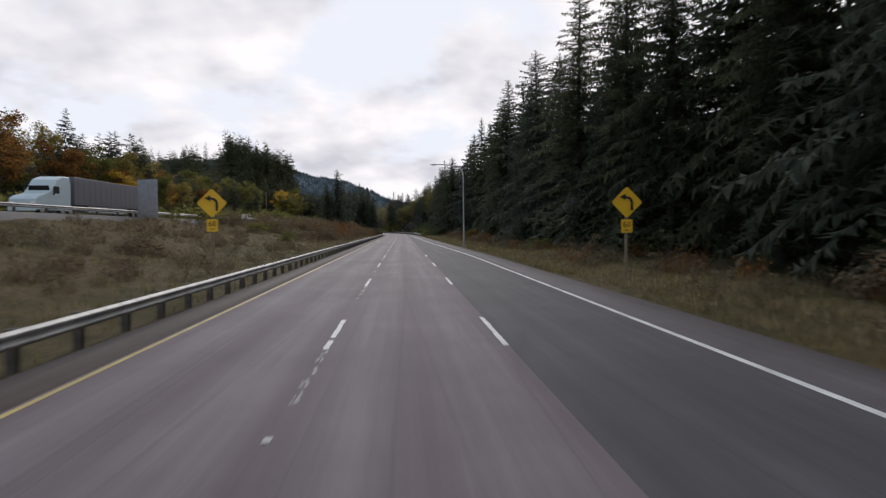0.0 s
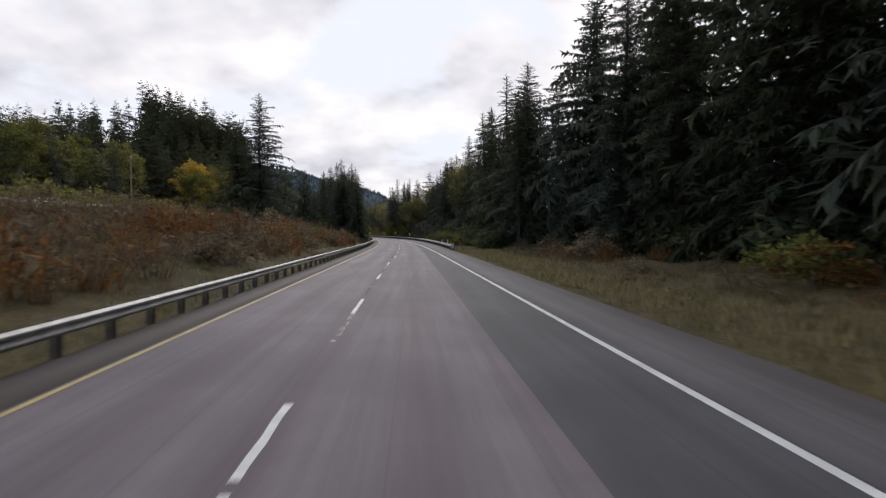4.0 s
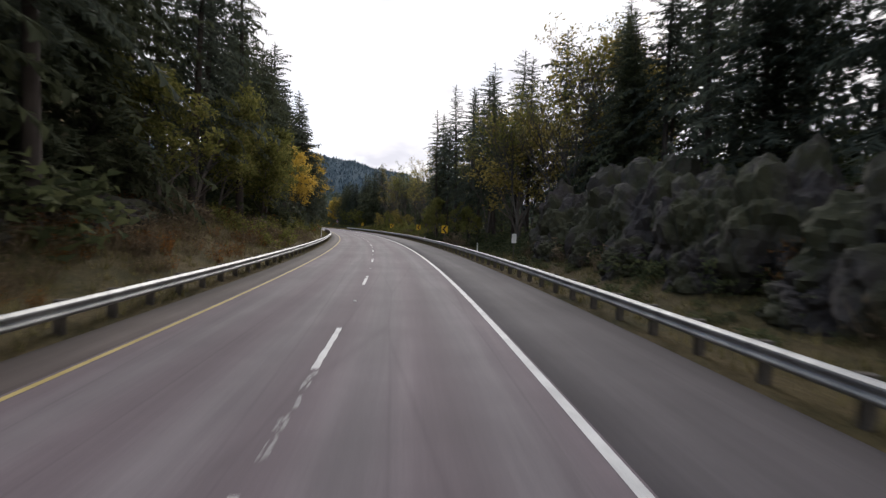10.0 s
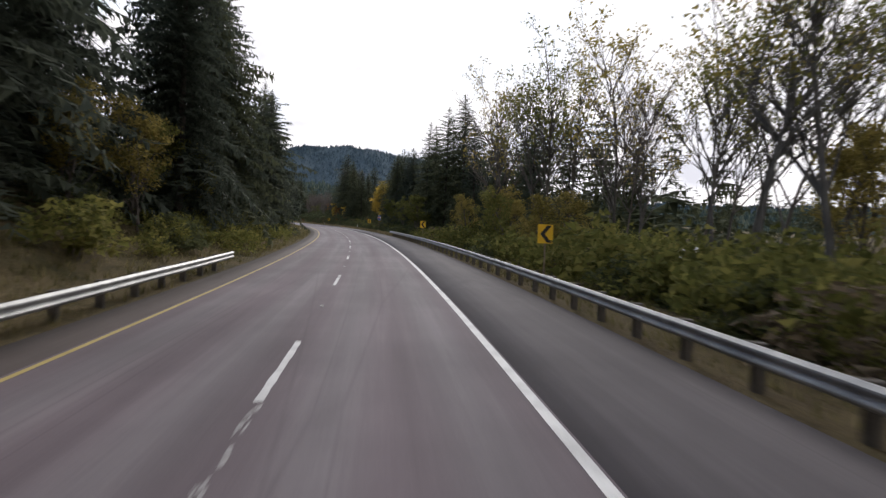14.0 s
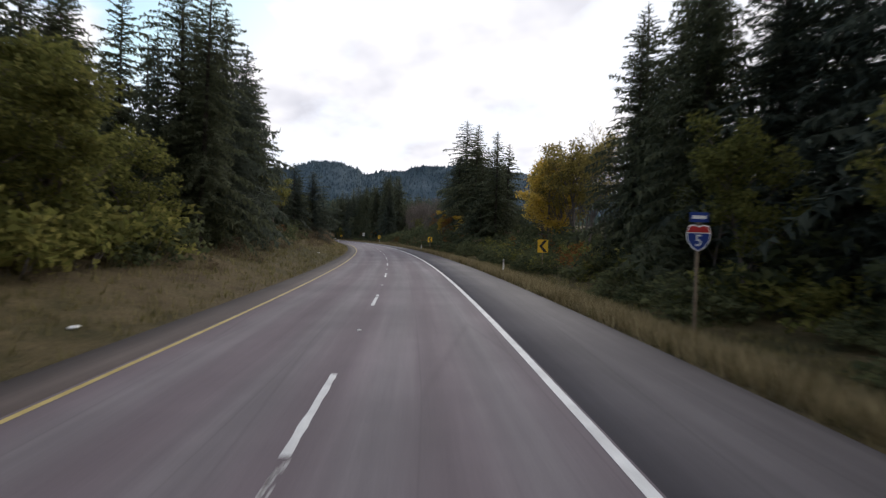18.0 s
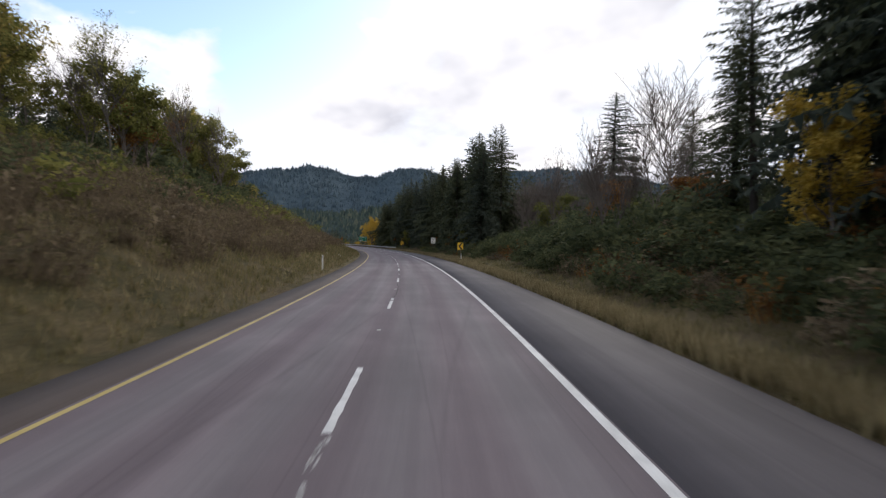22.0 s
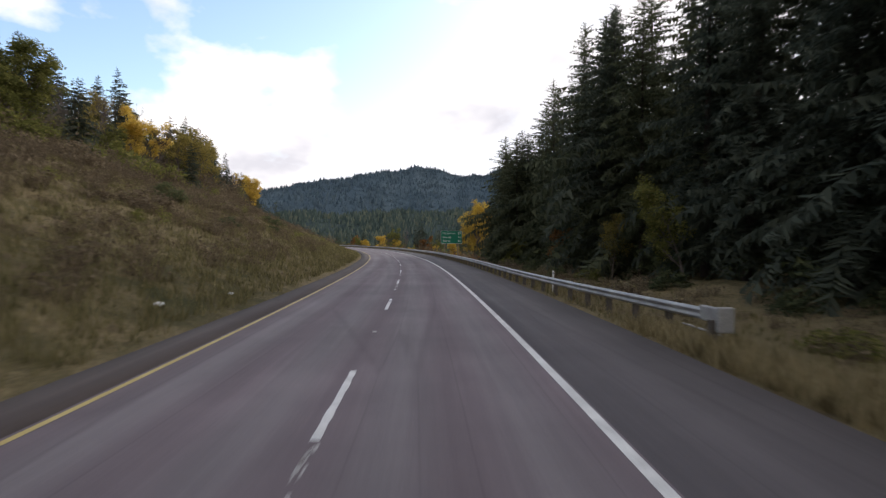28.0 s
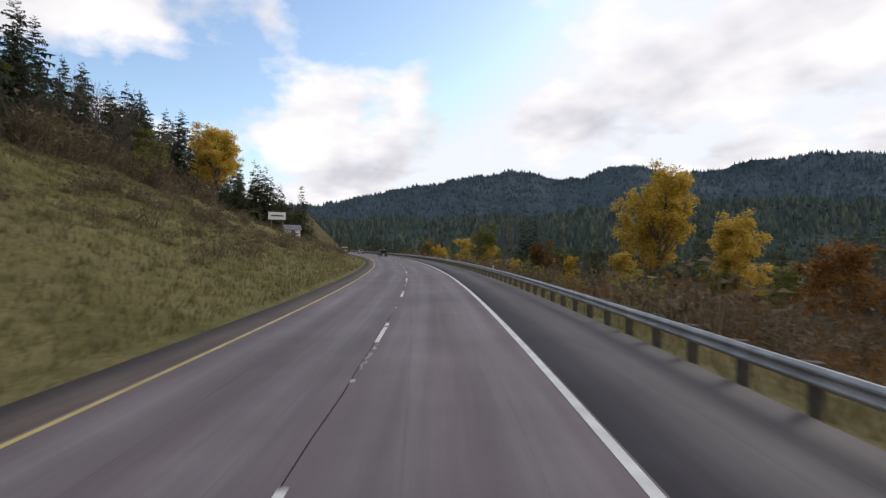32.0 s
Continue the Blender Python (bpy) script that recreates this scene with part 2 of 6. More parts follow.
def hill_material(name, dark, light):
    n = material(name, 0.95, 0.0, 0.05)
    v = object_xyz(n)
    a = n.noise(v, 0.004, 4.0, 0.6)
    b = n.noise(v, 0.035, 5.0, 0.75)
    f = n.math("ADD", n.math("MULTIPLY", a, 0.5), n.math("MULTIPLY", b, 0.5))
    n.link(n.ramp(f, [(0.38, dark), (0.64, light)]), n.p.inputs["Base Color"])
    bump(n, b, 1.0, 12.0)
    return n.m


M_GROUND = ground_material()
M_ROCK = rock_material()
# aerial haze is mixed into these hill colours as a blue cast
M_HILL = hill_material("wooded_hillside_hazed", (0.034, 0.056, 0.075), (0.07, 0.1, 0.118))
M_NEAR_HILL = hill_material("wooded_foothill_hazed", (0.026, 0.042, 0.045), (0.058, 0.08, 0.075))
# the hills' firs carry the same haze tint, bluest on the far ridge
M_FAR_FIRS = foliage("far_fir_forest_hazed", (0.04, 0.064, 0.084), (0.064, 0.094, 0.113), (0.092, 0.124, 0.138), 0.1)
M_HILL_FIRS = foliage("hill_fir_forest_hazed", (0.036, 0.056, 0.052), (0.066, 0.092, 0.078), (0.15, 0.155, 0.1), 0.1)
M_SIGN_YELLOW = simple("yellow_sign_sheeting", (0.62, 0.36, 0.01), (0.72, 0.44, 0.02), 0.5, 0, 1.5, 30, 0.4, 0.02)
M_SIGN_GREEN = simple("green_sign_sheeting", (0.0, 0.12, 0.075), (0.004, 0.17, 0.10), 0.5, 0, 1.5, 30, 0.4, 0.02)
M_SIGN_WHITE = simple("white_sign_sheeting", (0.62, 0.62, 0.6), (0.76, 0.76, 0.74), 0.5, 0, 1.5, 30, 0.4, 0.02)
M_SIGN_BLACK = simple("black_sign_ink", (0.012, 0.012, 0.012), (0.022, 0.022, 0.022), 0.5, 0, 1.5, 30)
M_SIGN_BLUE = simple("blue_sign_sheeting", (0.01, 0.03, 0.16), (0.015, 0.045, 0.22), 0.5, 0, 1.5, 30)
M_SIGN_RED = simple("red_sign_sheeting", (0.35, 0.02, 0.02), (0.42, 0.03, 0.03), 0.5, 0, 1.5, 30)
M_ALU = simple("dull_aluminium", (0.30, 0.31, 0.32), (0.42, 0.43, 0.44), 0.45, 0.6, 2.0, 30, 0.5, 0.05)
M_WOOD = simple("treated_timber", (0.13, 0.10, 0.07), (0.24, 0.19, 0.13), 0.85, 0, 3.0, 30)


def paint(name, colour, rough=0.35):
    n = material(name, rough, 0.0, 0.5)
    v = object_xyz(n)
    dirt = n.noise(v, 1.3, 5.0)
    n.link(n.mix(n.math("MULTIPLY", dirt, 0.25), colour, tuple(c * 0.6 + 0.02 for c in colour)), n.p.inputs["Base Color"])
    return n.m


M_CAR_WHITE = paint("white_car_paint", (0.7, 0.72, 0.73))
M_CAR_BLACK = paint("black_car_paint", (0.02, 0.021, 0.024))
M_CAR_SILVER = paint("silver_car_paint", (0.38, 0.39, 0.4))
M_TRAILER = paint("grey_trailer_skin", (0.12, 0.12, 0.14), 0.5)
M_CAB = paint("pale_blue_cab_paint", (0.42, 0.52, 0.56))
M_TYRE = simple("tyre_rubber", (0.015, 0.015, 0.015), (0.03, 0.03, 0.03), 0.9)
M_TAIL = paint("red_lamp_lens", (0.35, 0.01, 0.01))
M_GLASS = paint("dark_car_glass", (0.012, 0.014, 0.016), 0.08)
M_RIM = simple("alloy_rim", (0.35, 0.35, 0.36), (0.5, 0.5, 0.5), 0.4, 0.7)


# ------------------------------------------------------------------ mesh helpers
def mesh(name, verts, faces, mats, smooth=False, index=None):
    me = bpy.data.meshes.new(name)
    me.from_pydata(np.asarray(verts, float).tolist() if isinstance(verts, np.ndarray) else verts, [],
                   faces.tolist() if isinstance(faces, np.ndarray) else faces)
    for m in (mats if isinstance(mats, (list, tuple)) else [mats]):
        me.materials.append(m)
    if smooth:
        me.polygons.foreach_set("use_smooth", [True] * len(me.polygons))
    if index is not None:
        me.polygons.foreach_set("material_index", index)
    me.update()
    return me


def from_bm(name, bm, mat, smooth=False):
    me = bpy.data.meshes.new(name)
    bmesh.ops.recalc_face_normals(bm, faces=bm.faces)
    bm.to_mesh(me)
    bm.free()
    me.materials.append(mat)
    if smooth:
        me.polygons.foreach_set("use_smooth", [True] * len(me.polygons))
    return me


def child(name, me, parent, label="", at=None):
    ob = new(name, me)
    ob.parent = parent
    if at is not None:
        ob.matrix_basis = at
    if label:
        ob["label"] = label
    return ob


def part(name, bm, mat, parent, label="", at=None, smooth=False):
    return child(name, from_bm(name, bm, mat, smooth), parent, label, at)


def box(bm, x0, x1, y0, y1, z0, z1, bevel=0.0):
    r = bmesh.ops.create_cube(bm, size=1.0, matrix=Matrix.LocRotScale(((x0 + x1) / 2, (y0 + y1) / 2, (z0 + z1) / 2), None, (x1 - x0, y1 - y0, z1 - z0)))
    if bevel:
        vs = set(r["verts"])
        es = [e for e in bm.edges if e.verts[0] in vs and e.verts[1] in vs]
        bmesh.ops.bevel(bm, geom=es, offset=bevel, segments=2, affect="EDGES", profile=0.5)
    return bm


def tube(bm, a, b, r0, r1, n=8):
    a, b = Vector(a), Vector(b)
    m = Matrix.Translation((a + b) / 2) @ (b - a).to_track_quat("Z", "Y").to_matrix().to_4x4()
    bmesh.ops.create_cone(bm, cap_ends=True, segments=n, radius1=r0, radius2=r1, depth=(b - a).length, matrix=m)
    return bm


def slab(bm, outline, y0, y1):
    """A plate: the outline in x and z, from y0 to y1."""
    front = [bm.verts.new((x, y0, z)) for x, z in outline]
    back = [bm.verts.new((x, y1, z)) for x, z in outline]
    bm.faces.new(front)
    bm.faces.new(back[::-1])
    for i in range(len(outline)):
        j = (i + 1) % len(outline)
        bm.faces.new((front[j], front[i], back[i], back[j]))
    return bm


def rounded(w, h, r, n=5):
    pts = []
    for cx, cz, a0 in ((w / 2 - r, h / 2 - r, 0), (-w / 2 + r, h / 2 - r, 90), (-w / 2 + r, -h / 2 + r, 180), (w / 2 - r, -h / 2 + r, 270)):
        for i in range(n):
            a = radians(a0 + 90 * i / (n - 1))
            pts.append((cx + r * math.cos(a), cz + r * math.sin(a)))
    return pts


def letters(name, body, size, mat, parent, at, align="CENTER"):
    """Raised lettering as a mesh part, facing -y."""
    cu = bpy.data.curves.new(name, "FONT")
    cu.body, cu.size, cu.align_x, cu.align_y, cu.extrude, cu.resolution_u = body, size, align, "CENTER", 0.002, 2
    tmp = bpy.data.objects.new(name, cu)
    scene.collection.objects.link(tmp)
    dep = bpy.context.evaluated_depsgraph_get()
    me = bpy.data.meshes.new_from_object(tmp.evaluated_get(dep))
    bpy.data.objects.remove(tmp)
    me.materials.clear()
    me.materials.append(mat)
    return child(name, me, parent, "", at @ pose(0, 0, 0, 90, 0, 0))


# ------------------------------------------------------------------ the lie of the land
# cross sections: s, then heights left of the road, then right of it, at the offsets below
U_LEFT = (-4.9, -6, -10, -15, -22, -28, -38, -50, -80, -150, -300)
U_RIGHT = (7.0, 8.5, 12, 16, 22, 32, 50, 90, 160, 300)
LEFT = [(-60, (0, -.25, .1, .7, 2.2, 3.5, 3.6, 4.4, 9, 18, 30)), (90, (0, -.25, .1, .7, 2.2, 3.5, 3.6, 4.6, 9, 18, 30)),
        (150, (0, -.1, 1.0, 2.6, 3.4, 3.8, 4.0, 5, 9, 18, 30)), (190, (0, -.2, .4, 1.3, 2.6, 3.6, 4.2, 6, 10, 20, 30)),
        (235, (0, -.1, .6, 1.7, 3.0, 3.7, 4.4, 6, 12, 16, 26)), (265, (0, .2, 2.0, 3.6, 4.0, 4.2, 5, 12, 24, 20, 28)),
        (320, (0, .2, 2.0, 5.0, 8.2, 8.6, 10, 25, 37, 26, 30)), (380, (0, 0, 1.2, 3.0, 5.0, 5.6, 7, 22, 31, 28, 32)),
        (430, (0, -.1, .7, 1.8, 3, 3.4, 4, 6, 11, 22, 32)), (490, (0, -.1, .9, 2.2, 3.4, 4.0, 5, 7, 12, 24, 34)),
        (530, (0, 0, 1.4, 3.4, 5.6, 7, 9, 11, 15, 26, 36)), (590, (0, .1, 1.9, 4.2, 7, 9, 11.6, 13.5, 17, 28, 40)),
        (690, (0, .1, 1.6, 3.6, 6.6, 8.8, 11.8, 16, 26, 38, 50)), (720, (0, .1, 1.6, 3.6, 6.6, 8.8, 12.2, 17.5, 31, 43, 54)), (840, (0, .1, 1.6, 3.4, 6.2, 8.4, 12.4, 18, 34, 46, 56)),
        (930, (0, .1, 1.0, 2.4, 4.8, 7, 11, 16.5, 32, 45, 56)), (1290, (0, .1, .6, 1.6, 3.6, 5.6, 9, 14, 28, 42, 56))]
RIGHT = [(-60, (-.1, -.15, .0, .1, .3, .6, 1.2, 2, 4, 6)), (160, (-.1, -.15, .0, .2, .4, .8, 1.4, 2, 4, 6)),
         (225, (0, -.1, .3, 1.4, 2.6, 3.2, 3.5, 3, 4, 6)), (258, (0, -.1, .9, 4.2, 6, 6.5, 6.5, 6, 6, 6)), (278, (0, -.1, 0.8, 4, 5.6, 6, 6, 5, 5, 6)),
         (294, (0, -.2, -.2, .4, .6, .2, 0, 0, 0, 2)), (330, (0, -.4, -.7, -1, -1.5, -2, -3, -4, -5, -3)),
         (420, (0, -.3, -.5, -.6, -.8, -1, -2, -3, -4, -3)), (450, (0, -.25, -.3, .2, .6, 1, 1, 0, 0, 0)),
         (520, (0, -.2, 0, .8, 1.4, 2, 2.5, 2.5, 2, 0)), (550, (0, -.2, .4, 2.0, 3.6, 5, 6, 6, 5, 2)),
         (600, (0, -.2, .4, 1.8, 3.2, 4.4, 5, 5, 4, 2)), (640, (0, -.2, -.1, .3, .6, 1, 1.4, 1, 0, -4)),
         (740, (-.05, -.3, -.4, -.3, 0, 0, 0, -2, -6, -12)), (775, (-.1, -.4, -1.4, -2.4, -4, -6, -9, -12, -14, -15)),
         (1290, (-.1, -.4, -1.6, -3, -5, -8, -11, -14, -15, -15))]
_ls, _lz = np.array([r[0] for r in LEFT], float), np.array([r[1] for r in LEFT], float)
_rs, _rz = np.array([r[0] for r in RIGHT], float), np.array([r[1] for r in RIGHT], float)
AUX = ((-60, 7.6), (45, 7.6), (100, 6.0), (160, 4.75), (205, 3.78), (225, 3.66), (1300, 3.66))      # right edge line
PAVED = ((-60, 9.6), (40, 9.4), (90, 8.6), (160, 7.4), (200, 6.9), (1300, 6.9))                     # right edge of paving


def edge_right(s):
    return np.interp(s, [a for a, _ in AUX], [b for _, b in AUX])


def paved_right(s):
    return np.interp(s, [a for a, _ in PAVED], [b for _, b in PAVED])


def smooth_noise(x, y, scale, seed=0.0):
    """Soft bumps, between about -1 and 1."""
    a, b = x / scale + seed * 7.1, y / scale - seed * 3.3
    return (np.sin(a * 1.7 + 1.3 * np.sin(b * 1.1)) + np.sin(b * 2.1 + 1.7 * np.sin(a * 0.9 + 2)) + np.sin((a + b) * 1.3 + 0.7)) / 3


def height(s, u):
    s, u = np.broadcast_arrays(np.asarray(s, float), np.asarray(u, float))
    out = np.zeros(s.shape)
    lft = np.stack([np.interp(s, _ls, _lz[:, i]) for i in range(len(U_LEFT))], -1)
    rgt = np.stack([np.interp(s, _rs, _rz[:, i]) for i in range(len(U_RIGHT))], -1)
    ul, ur = np.array(U_LEFT), np.array(U_RIGHT)
    shift = paved_right(s) - 6.9
    for u_k, tab, q in ((ul[::-1], lft[..., ::-1], u), (ur, rgt, u - shift)):
        inside = (q < -4.9) if u_k is not ur else (q > 7.0)
        i = np.clip(np.searchsorted(u_k, q) - 1, 0, len(u_k) - 2)
        f = np.clip((q - u_k[i]) / (u_k[i + 1] - u_k[i]), 0, 1)
        f = np.where(np.abs(q) > 9, f * f * (3 - 2 * f) * 0.5 + f * 0.5, f)
        z = np.take_along_axis(tab, i[..., None], -1)[..., 0] * (1 - f) + np.take_along_axis(tab, i[..., None] + 1, -1)[..., 0] * f
        out = np.where(inside, z, out)
    far = np.clip((np.abs(u) - 7.5) / 10, 0, 1)
    return out + far * (0.45 * smooth_noise(s, u, 6.0) + 0.25 * smooth_noise(s, u, 2.3, 1) + 0.12 * smooth_noise(s, u, 1.05, 3))


def spot(s, u, z=0.0):
    x, y = road(s, u)
    return Vector((float(x), float(y), float(height(s, u)) + z))


# ------------------------------------------------------------------ ground
def strip_mesh(name, s, us, zs, mat, uv=True):
    """A sheet along the road: s values, per s the offsets us (n x m) and heights zs."""
    n, m = us.shape
    x, y = road(s[:, None], us)
    verts = np.stack([x, y, zs], -1).reshape(-1, 3)
    i, j = np.meshgrid(np.arange(n - 1), np.arange(m - 1), indexing="ij")
    a = (i * m + j).ravel()
    faces = np.stack([a, a + 1, a + m + 1, a + m], -1)
    me = mesh(name, verts, faces, mat, True)
    lay = me.uv_layers.new(name="UVMap")
    idx = np.empty(len(me.loops), int)
    me.loops.foreach_get("vertex_index", idx)
    flat_u, flat_s = us.reshape(-1), np.repeat(s, m)
    lay.data.foreach_set("uv", np.stack([flat_u[idx], flat_s[idx]], -1).ravel())
    return me


def build_ground():
    s = np.concatenate([np.arange(-40, 840, 1.5), np.arange(840, S_LAST, 3.0)])
    left = np.array([-62, -58, -54, -50, -46, -42, -38, -35, -32, -29, -26.5, -24, -22, -20, -18, -16.5, -15, -13.5, -12, -11, -10, -9, -8, -7.2, -6.5, -6, -5.5, -5.0, -4.5])
    right = np.array([0, .4, .8, 1.3, 1.8, 2.4, 3, 4, 5, 6, 7, 8.2, 9.5, 11, 13, 15, 18, 21, 24, 28, 32, 37, 42, 47, 52, 56])
    us = np.concatenate([np.broadcast_to(left, (len(s), len(left))), paved_right(s)[:, None] - 0.4 + right[None, :]], 1)
    zs = height(s[:, None], us)
    edge = (us > -5.2) & (us < paved_right(s)[:, None] + 0.2)
    zs = np.where(edge, -0.05, zs)
    k = len(left)
    zs[:, k - 1] = -0.12
    zs[:, k] = -0.12
    ob = new("ground", strip_mesh("ground", s, us, zs, M_GROUND))
    tagged(ob, "rough grass verges and banks beside the road", "ground", kind="structure")
    # the country beyond, to the horizon
    gx = np.concatenate([-np.geomspace(4600, 800, 14), np.arange(-780, 420, 12.0), np.geomspace(440, 4600, 14)])
    gy = np.concatenate([-np.geomspace(3200, 120, 10), np.arange(-100, 1120, 12.0), np.geomspace(1140, 4600, 14)])
    X, Y = np.meshgrid(gx, gy, indexing="ij")
    px, py = _X[::3], _Y[::3]
    best = np.full(X.shape, 1e12)
    sn = np.zeros(X.shape)
    un = np.zeros(X.shape)
    for i in range(len(px)):
        dd = (X - px[i]) ** 2 + (Y - py[i]) ** 2
        near = dd < best
        best = np.where(near, dd, best)
        h = _TH[::3][i]
        sn = np.where(near, _S[::3][i], sn)
        un = np.where(near, (X - px[i]) * math.cos(h) + (Y - py[i]) * math.sin(h), un)
    dist = np.sqrt(best)
    un = np.where(dist > np.abs(un) * 1.2 + 8, np.sign(un + 1e-6) * dist, un)
    Z = height(np.clip(sn, -55, 1280), np.clip(un, -300, 300))
    low = np.clip((62 - np.abs(un)) / 14, 0, 1)
    Z = Z - 0.15 - low * 6.0
    m = len(gy)
    i, j = np.meshgrid(np.arange(len(gx) - 1), np.arange(m - 1), indexing="ij")
    a = (i * m + j).ravel()
    ob = new("ground_beyond", mesh("ground_beyond", np.stack([X, Y, Z], -1).reshape(-1, 3), np.stack([a, a + m, a + m + 1, a + 1], -1), M_GROUND, True))
    tagged(ob, "rough country beyond the road verges", "ground", kind="structure")


build_ground()


def paving(name, label, s0, s1, ua, ub, z, mat, cols=2, step=4.0, thick=0.0):
    s = np.arange(s0, s1 + 0.1, step)
    a = np.array([ua(v) if callable(ua) else ua for v in s], float)
    b = np.array([ub(v) if callable(ub) else ub for v in s], float)
    f = np.linspace(0, 1, cols)
    us = a[:, None] * (1 - f) + b[:, None] * f
    zs = np.full(us.shape, z)
    if thick:
        us = np.concatenate([us[:, :1], us, us[:, -1:]], 1)
        zs = np.concatenate([zs[:, :1] - thick, zs, zs[:, -1:] - thick], 1)
    ob = new(name, strip_mesh(name, s, us, zs, mat))
    return tagged(ob, label, name.split("_")[0], kind="structure") if label else ob


def seam(s):
    return float(np.interp(s, (-60, 60, 205, 235), (LANE + 0.05, LANE + 0.05, LANE - 0.55, LANE - 0.1)))


paving("road", "two worn grey highway lanes with polished wheel paths", -40, S_LAST - 4, -LANE - 0.12, lambda s: seam(s) if s < 235 else LANE + 0.12, 0.0, M_LANE, 9)
paving("road_widening", "dark newer asphalt of the tapering merge lane", -40, 236, seam, lambda s: max(float(edge_right(s)) + 0.15, seam(s) + 0.02), 0.0, M_NEWER, 3)
paving("shoulder_left", "narrow reddish asphalt shoulder", -40, S_LAST - 4, -4.95, -LANE - 0.12, 0.0, M_INNER, 2, thick=0.25)
paving("shoulder_right", "wide dark asphalt shoulder", -40, S_LAST - 4, lambda s: float(edge_right(s)) + (0.15 if s < 235 else 0.12), paved_right, 0.0, M_SHOULDER, 3, thick=0.25)

edge_yellow = paving("line_yellow", "", -40, S_LAST - 8, -LANE - 0.05, -LANE + 0.06, 0.005, M_YELLOW)
tagged(edge_yellow, "solid yellow edge line painted on the road", "road marking", kind="structure")
edge_white = paving("line_white", "", -40, S_LAST - 8, lambda s: float(edge_right(s)) - 0.08, lambda s: float(edge_right(s)) + 0.08, 0.005, M_WHITE)
tagged(edge_white, "solid white edge line painted on the road", "road marking", kind="structure")
lane_line = tagged(new("lane_line"), "broken white lane line of worn paint dashes", "road marking", kind="structure")


def dash_mesh(length, width, seed):
    rnd = random.Random(seed)
    n = 12
    verts, faces = [], []
    for i in range(n + 1):
        y = length * i / n
        verts += [(-width / 2 + rnd.uniform(-.012, .012), y, 0), (width / 2 + rnd.uniform(-.012, .012), y, 0)]
    for i in range(n):
        if rnd.random() > 0.06:
            faces.append((2 * i, 2 * i + 1, 2 * i + 3, 2 * i + 2))
    return mesh("dash", verts, faces, M_WHITE)


M_WORN = simple("worn_road_paint", (0.21, 0.20, 0.20), (0.37, 0.36, 0.35), 0.8, 0, 2.5, 9)


def worn_mesh(seed):
    """Flakes of an old dash: ragged slivers of paint."""
    rnd = random.Random(seed)
    verts, faces = [], []
    for i in range(34):
        x, y, a, b = rnd.uniform(-.055, .055), rnd.uniform(0, 3.1), rnd.uniform(.008, .028), rnd.uniform(.04, .2)
        j = len(verts)
        verts += [(x - a, y - b, 0), (x + a * rnd.uniform(.4, 1), y - b * .6, 0), (x + a, y + b, 0), (x - a * rnd.uniform(.2, 1), y + b * .7, 0)]
        faces.append((j, j + 1, j + 2, j + 3))
    return mesh("worn_dash", verts, faces, M_WORN)


WORN = [worn_mesh(70 + k) for k in range(4)]
DASHES = [dash_mesh(3.4, 0.12, k) for k in range(4)]
MARKER = from_bm("marker", box(bmesh.new(), -.05, .05, -.05, .05, -0.002, .02, .008), M_WHITE)
DASH_SHIFT = ((-60, 1.6), (14, 1.4), (36, -.4), (60, -1.7), (82, -3.5), (160, -8.2), (186, -9.1), (208, -10.0), (233, -11.1), (256, -12.0), (304, -12.8), (352, -13.2),
              (430, -13.4), (500, -12.7), (706, -13.1), (728, -15.9), (778, -15.9), (799, -17.2), (1300, -17.2))


def dash_start(k):
    """Where the k-th dash of the lane line begins; the crew did not keep an even step."""
    s = 9.15 + 12.19 * k
    for i in range(6):
        s = 9.15 + 12.19 * k + float(np.interp(s, [a for a, _ in DASH_SHIFT], [b for _, b in DASH_SHIFT]))
    return s


k = 0
dash_no = -3
s = dash_start(dash_no)
while s < S_LAST - 20:
    for u in ((0, LANE) if s < 52 else (0,)):
        x, y = road(s, u + (0.22 if 140 < s < 200 else 0))
        child("dash", DASHES[k % 4], lane_line, "", pose(float(x), float(y), 0.0055, 0, 0, math.degrees(heading(s + 1.5))))
        k += 1
    if s > 0 and (k % 3 if s < 215 or s > 690 else k % 4 == 0):
        x, y = road(s - 3.3, 0.02 + (0.22 if 140 < s < 200 else 0))
        child("worn_dash", WORN[k % 4], lane_line, "", pose(float(x), float(y), 0.0045, 0, 0, math.degrees(heading(s - 1.8))))
    x, y = road(s + 7.6, 0)
    child("marker", MARKER, lane_line, "", pose(float(x), float(y), 0.002, 0, 0, math.degrees(heading(s))))
    dash_no += 1
    s = dash_start(dash_no)


M_TAR = simple("black_crack_sealer", (0.018, 0.018, 0.02), (0.035, 0.034, 0.036), 0.95, 0, 3.0, 20, 0.03)
SEAM_RND = random.Random(17)
seam_u = [SEAM_RND.uniform(-.05, .05) for k in range(400)]


def sealed_crack(s0, s1, u, half):
    """A wandering line of crack sealer along the road."""
    ob = paving("sealed_crack", "", s0, s1, lambda s: u + seam_u[int(s) % 400] - half * SEAM_RND.uniform(.5, 1.2), lambda s: u + seam_u[int(s) % 400] + half * SEAM_RND.uniform(.5, 1.2), 0.0035, M_TAR, step=2.0)
    return tagged(ob, "black sealed crack running along the paving joint", "road marking", kind="structure")


sealed_crack(118, 192, -0.02, 0.012)
sealed_crack(560, 584, 0.05, 0.009)
sealed_crack(724, 802, -0.07, 0.010)

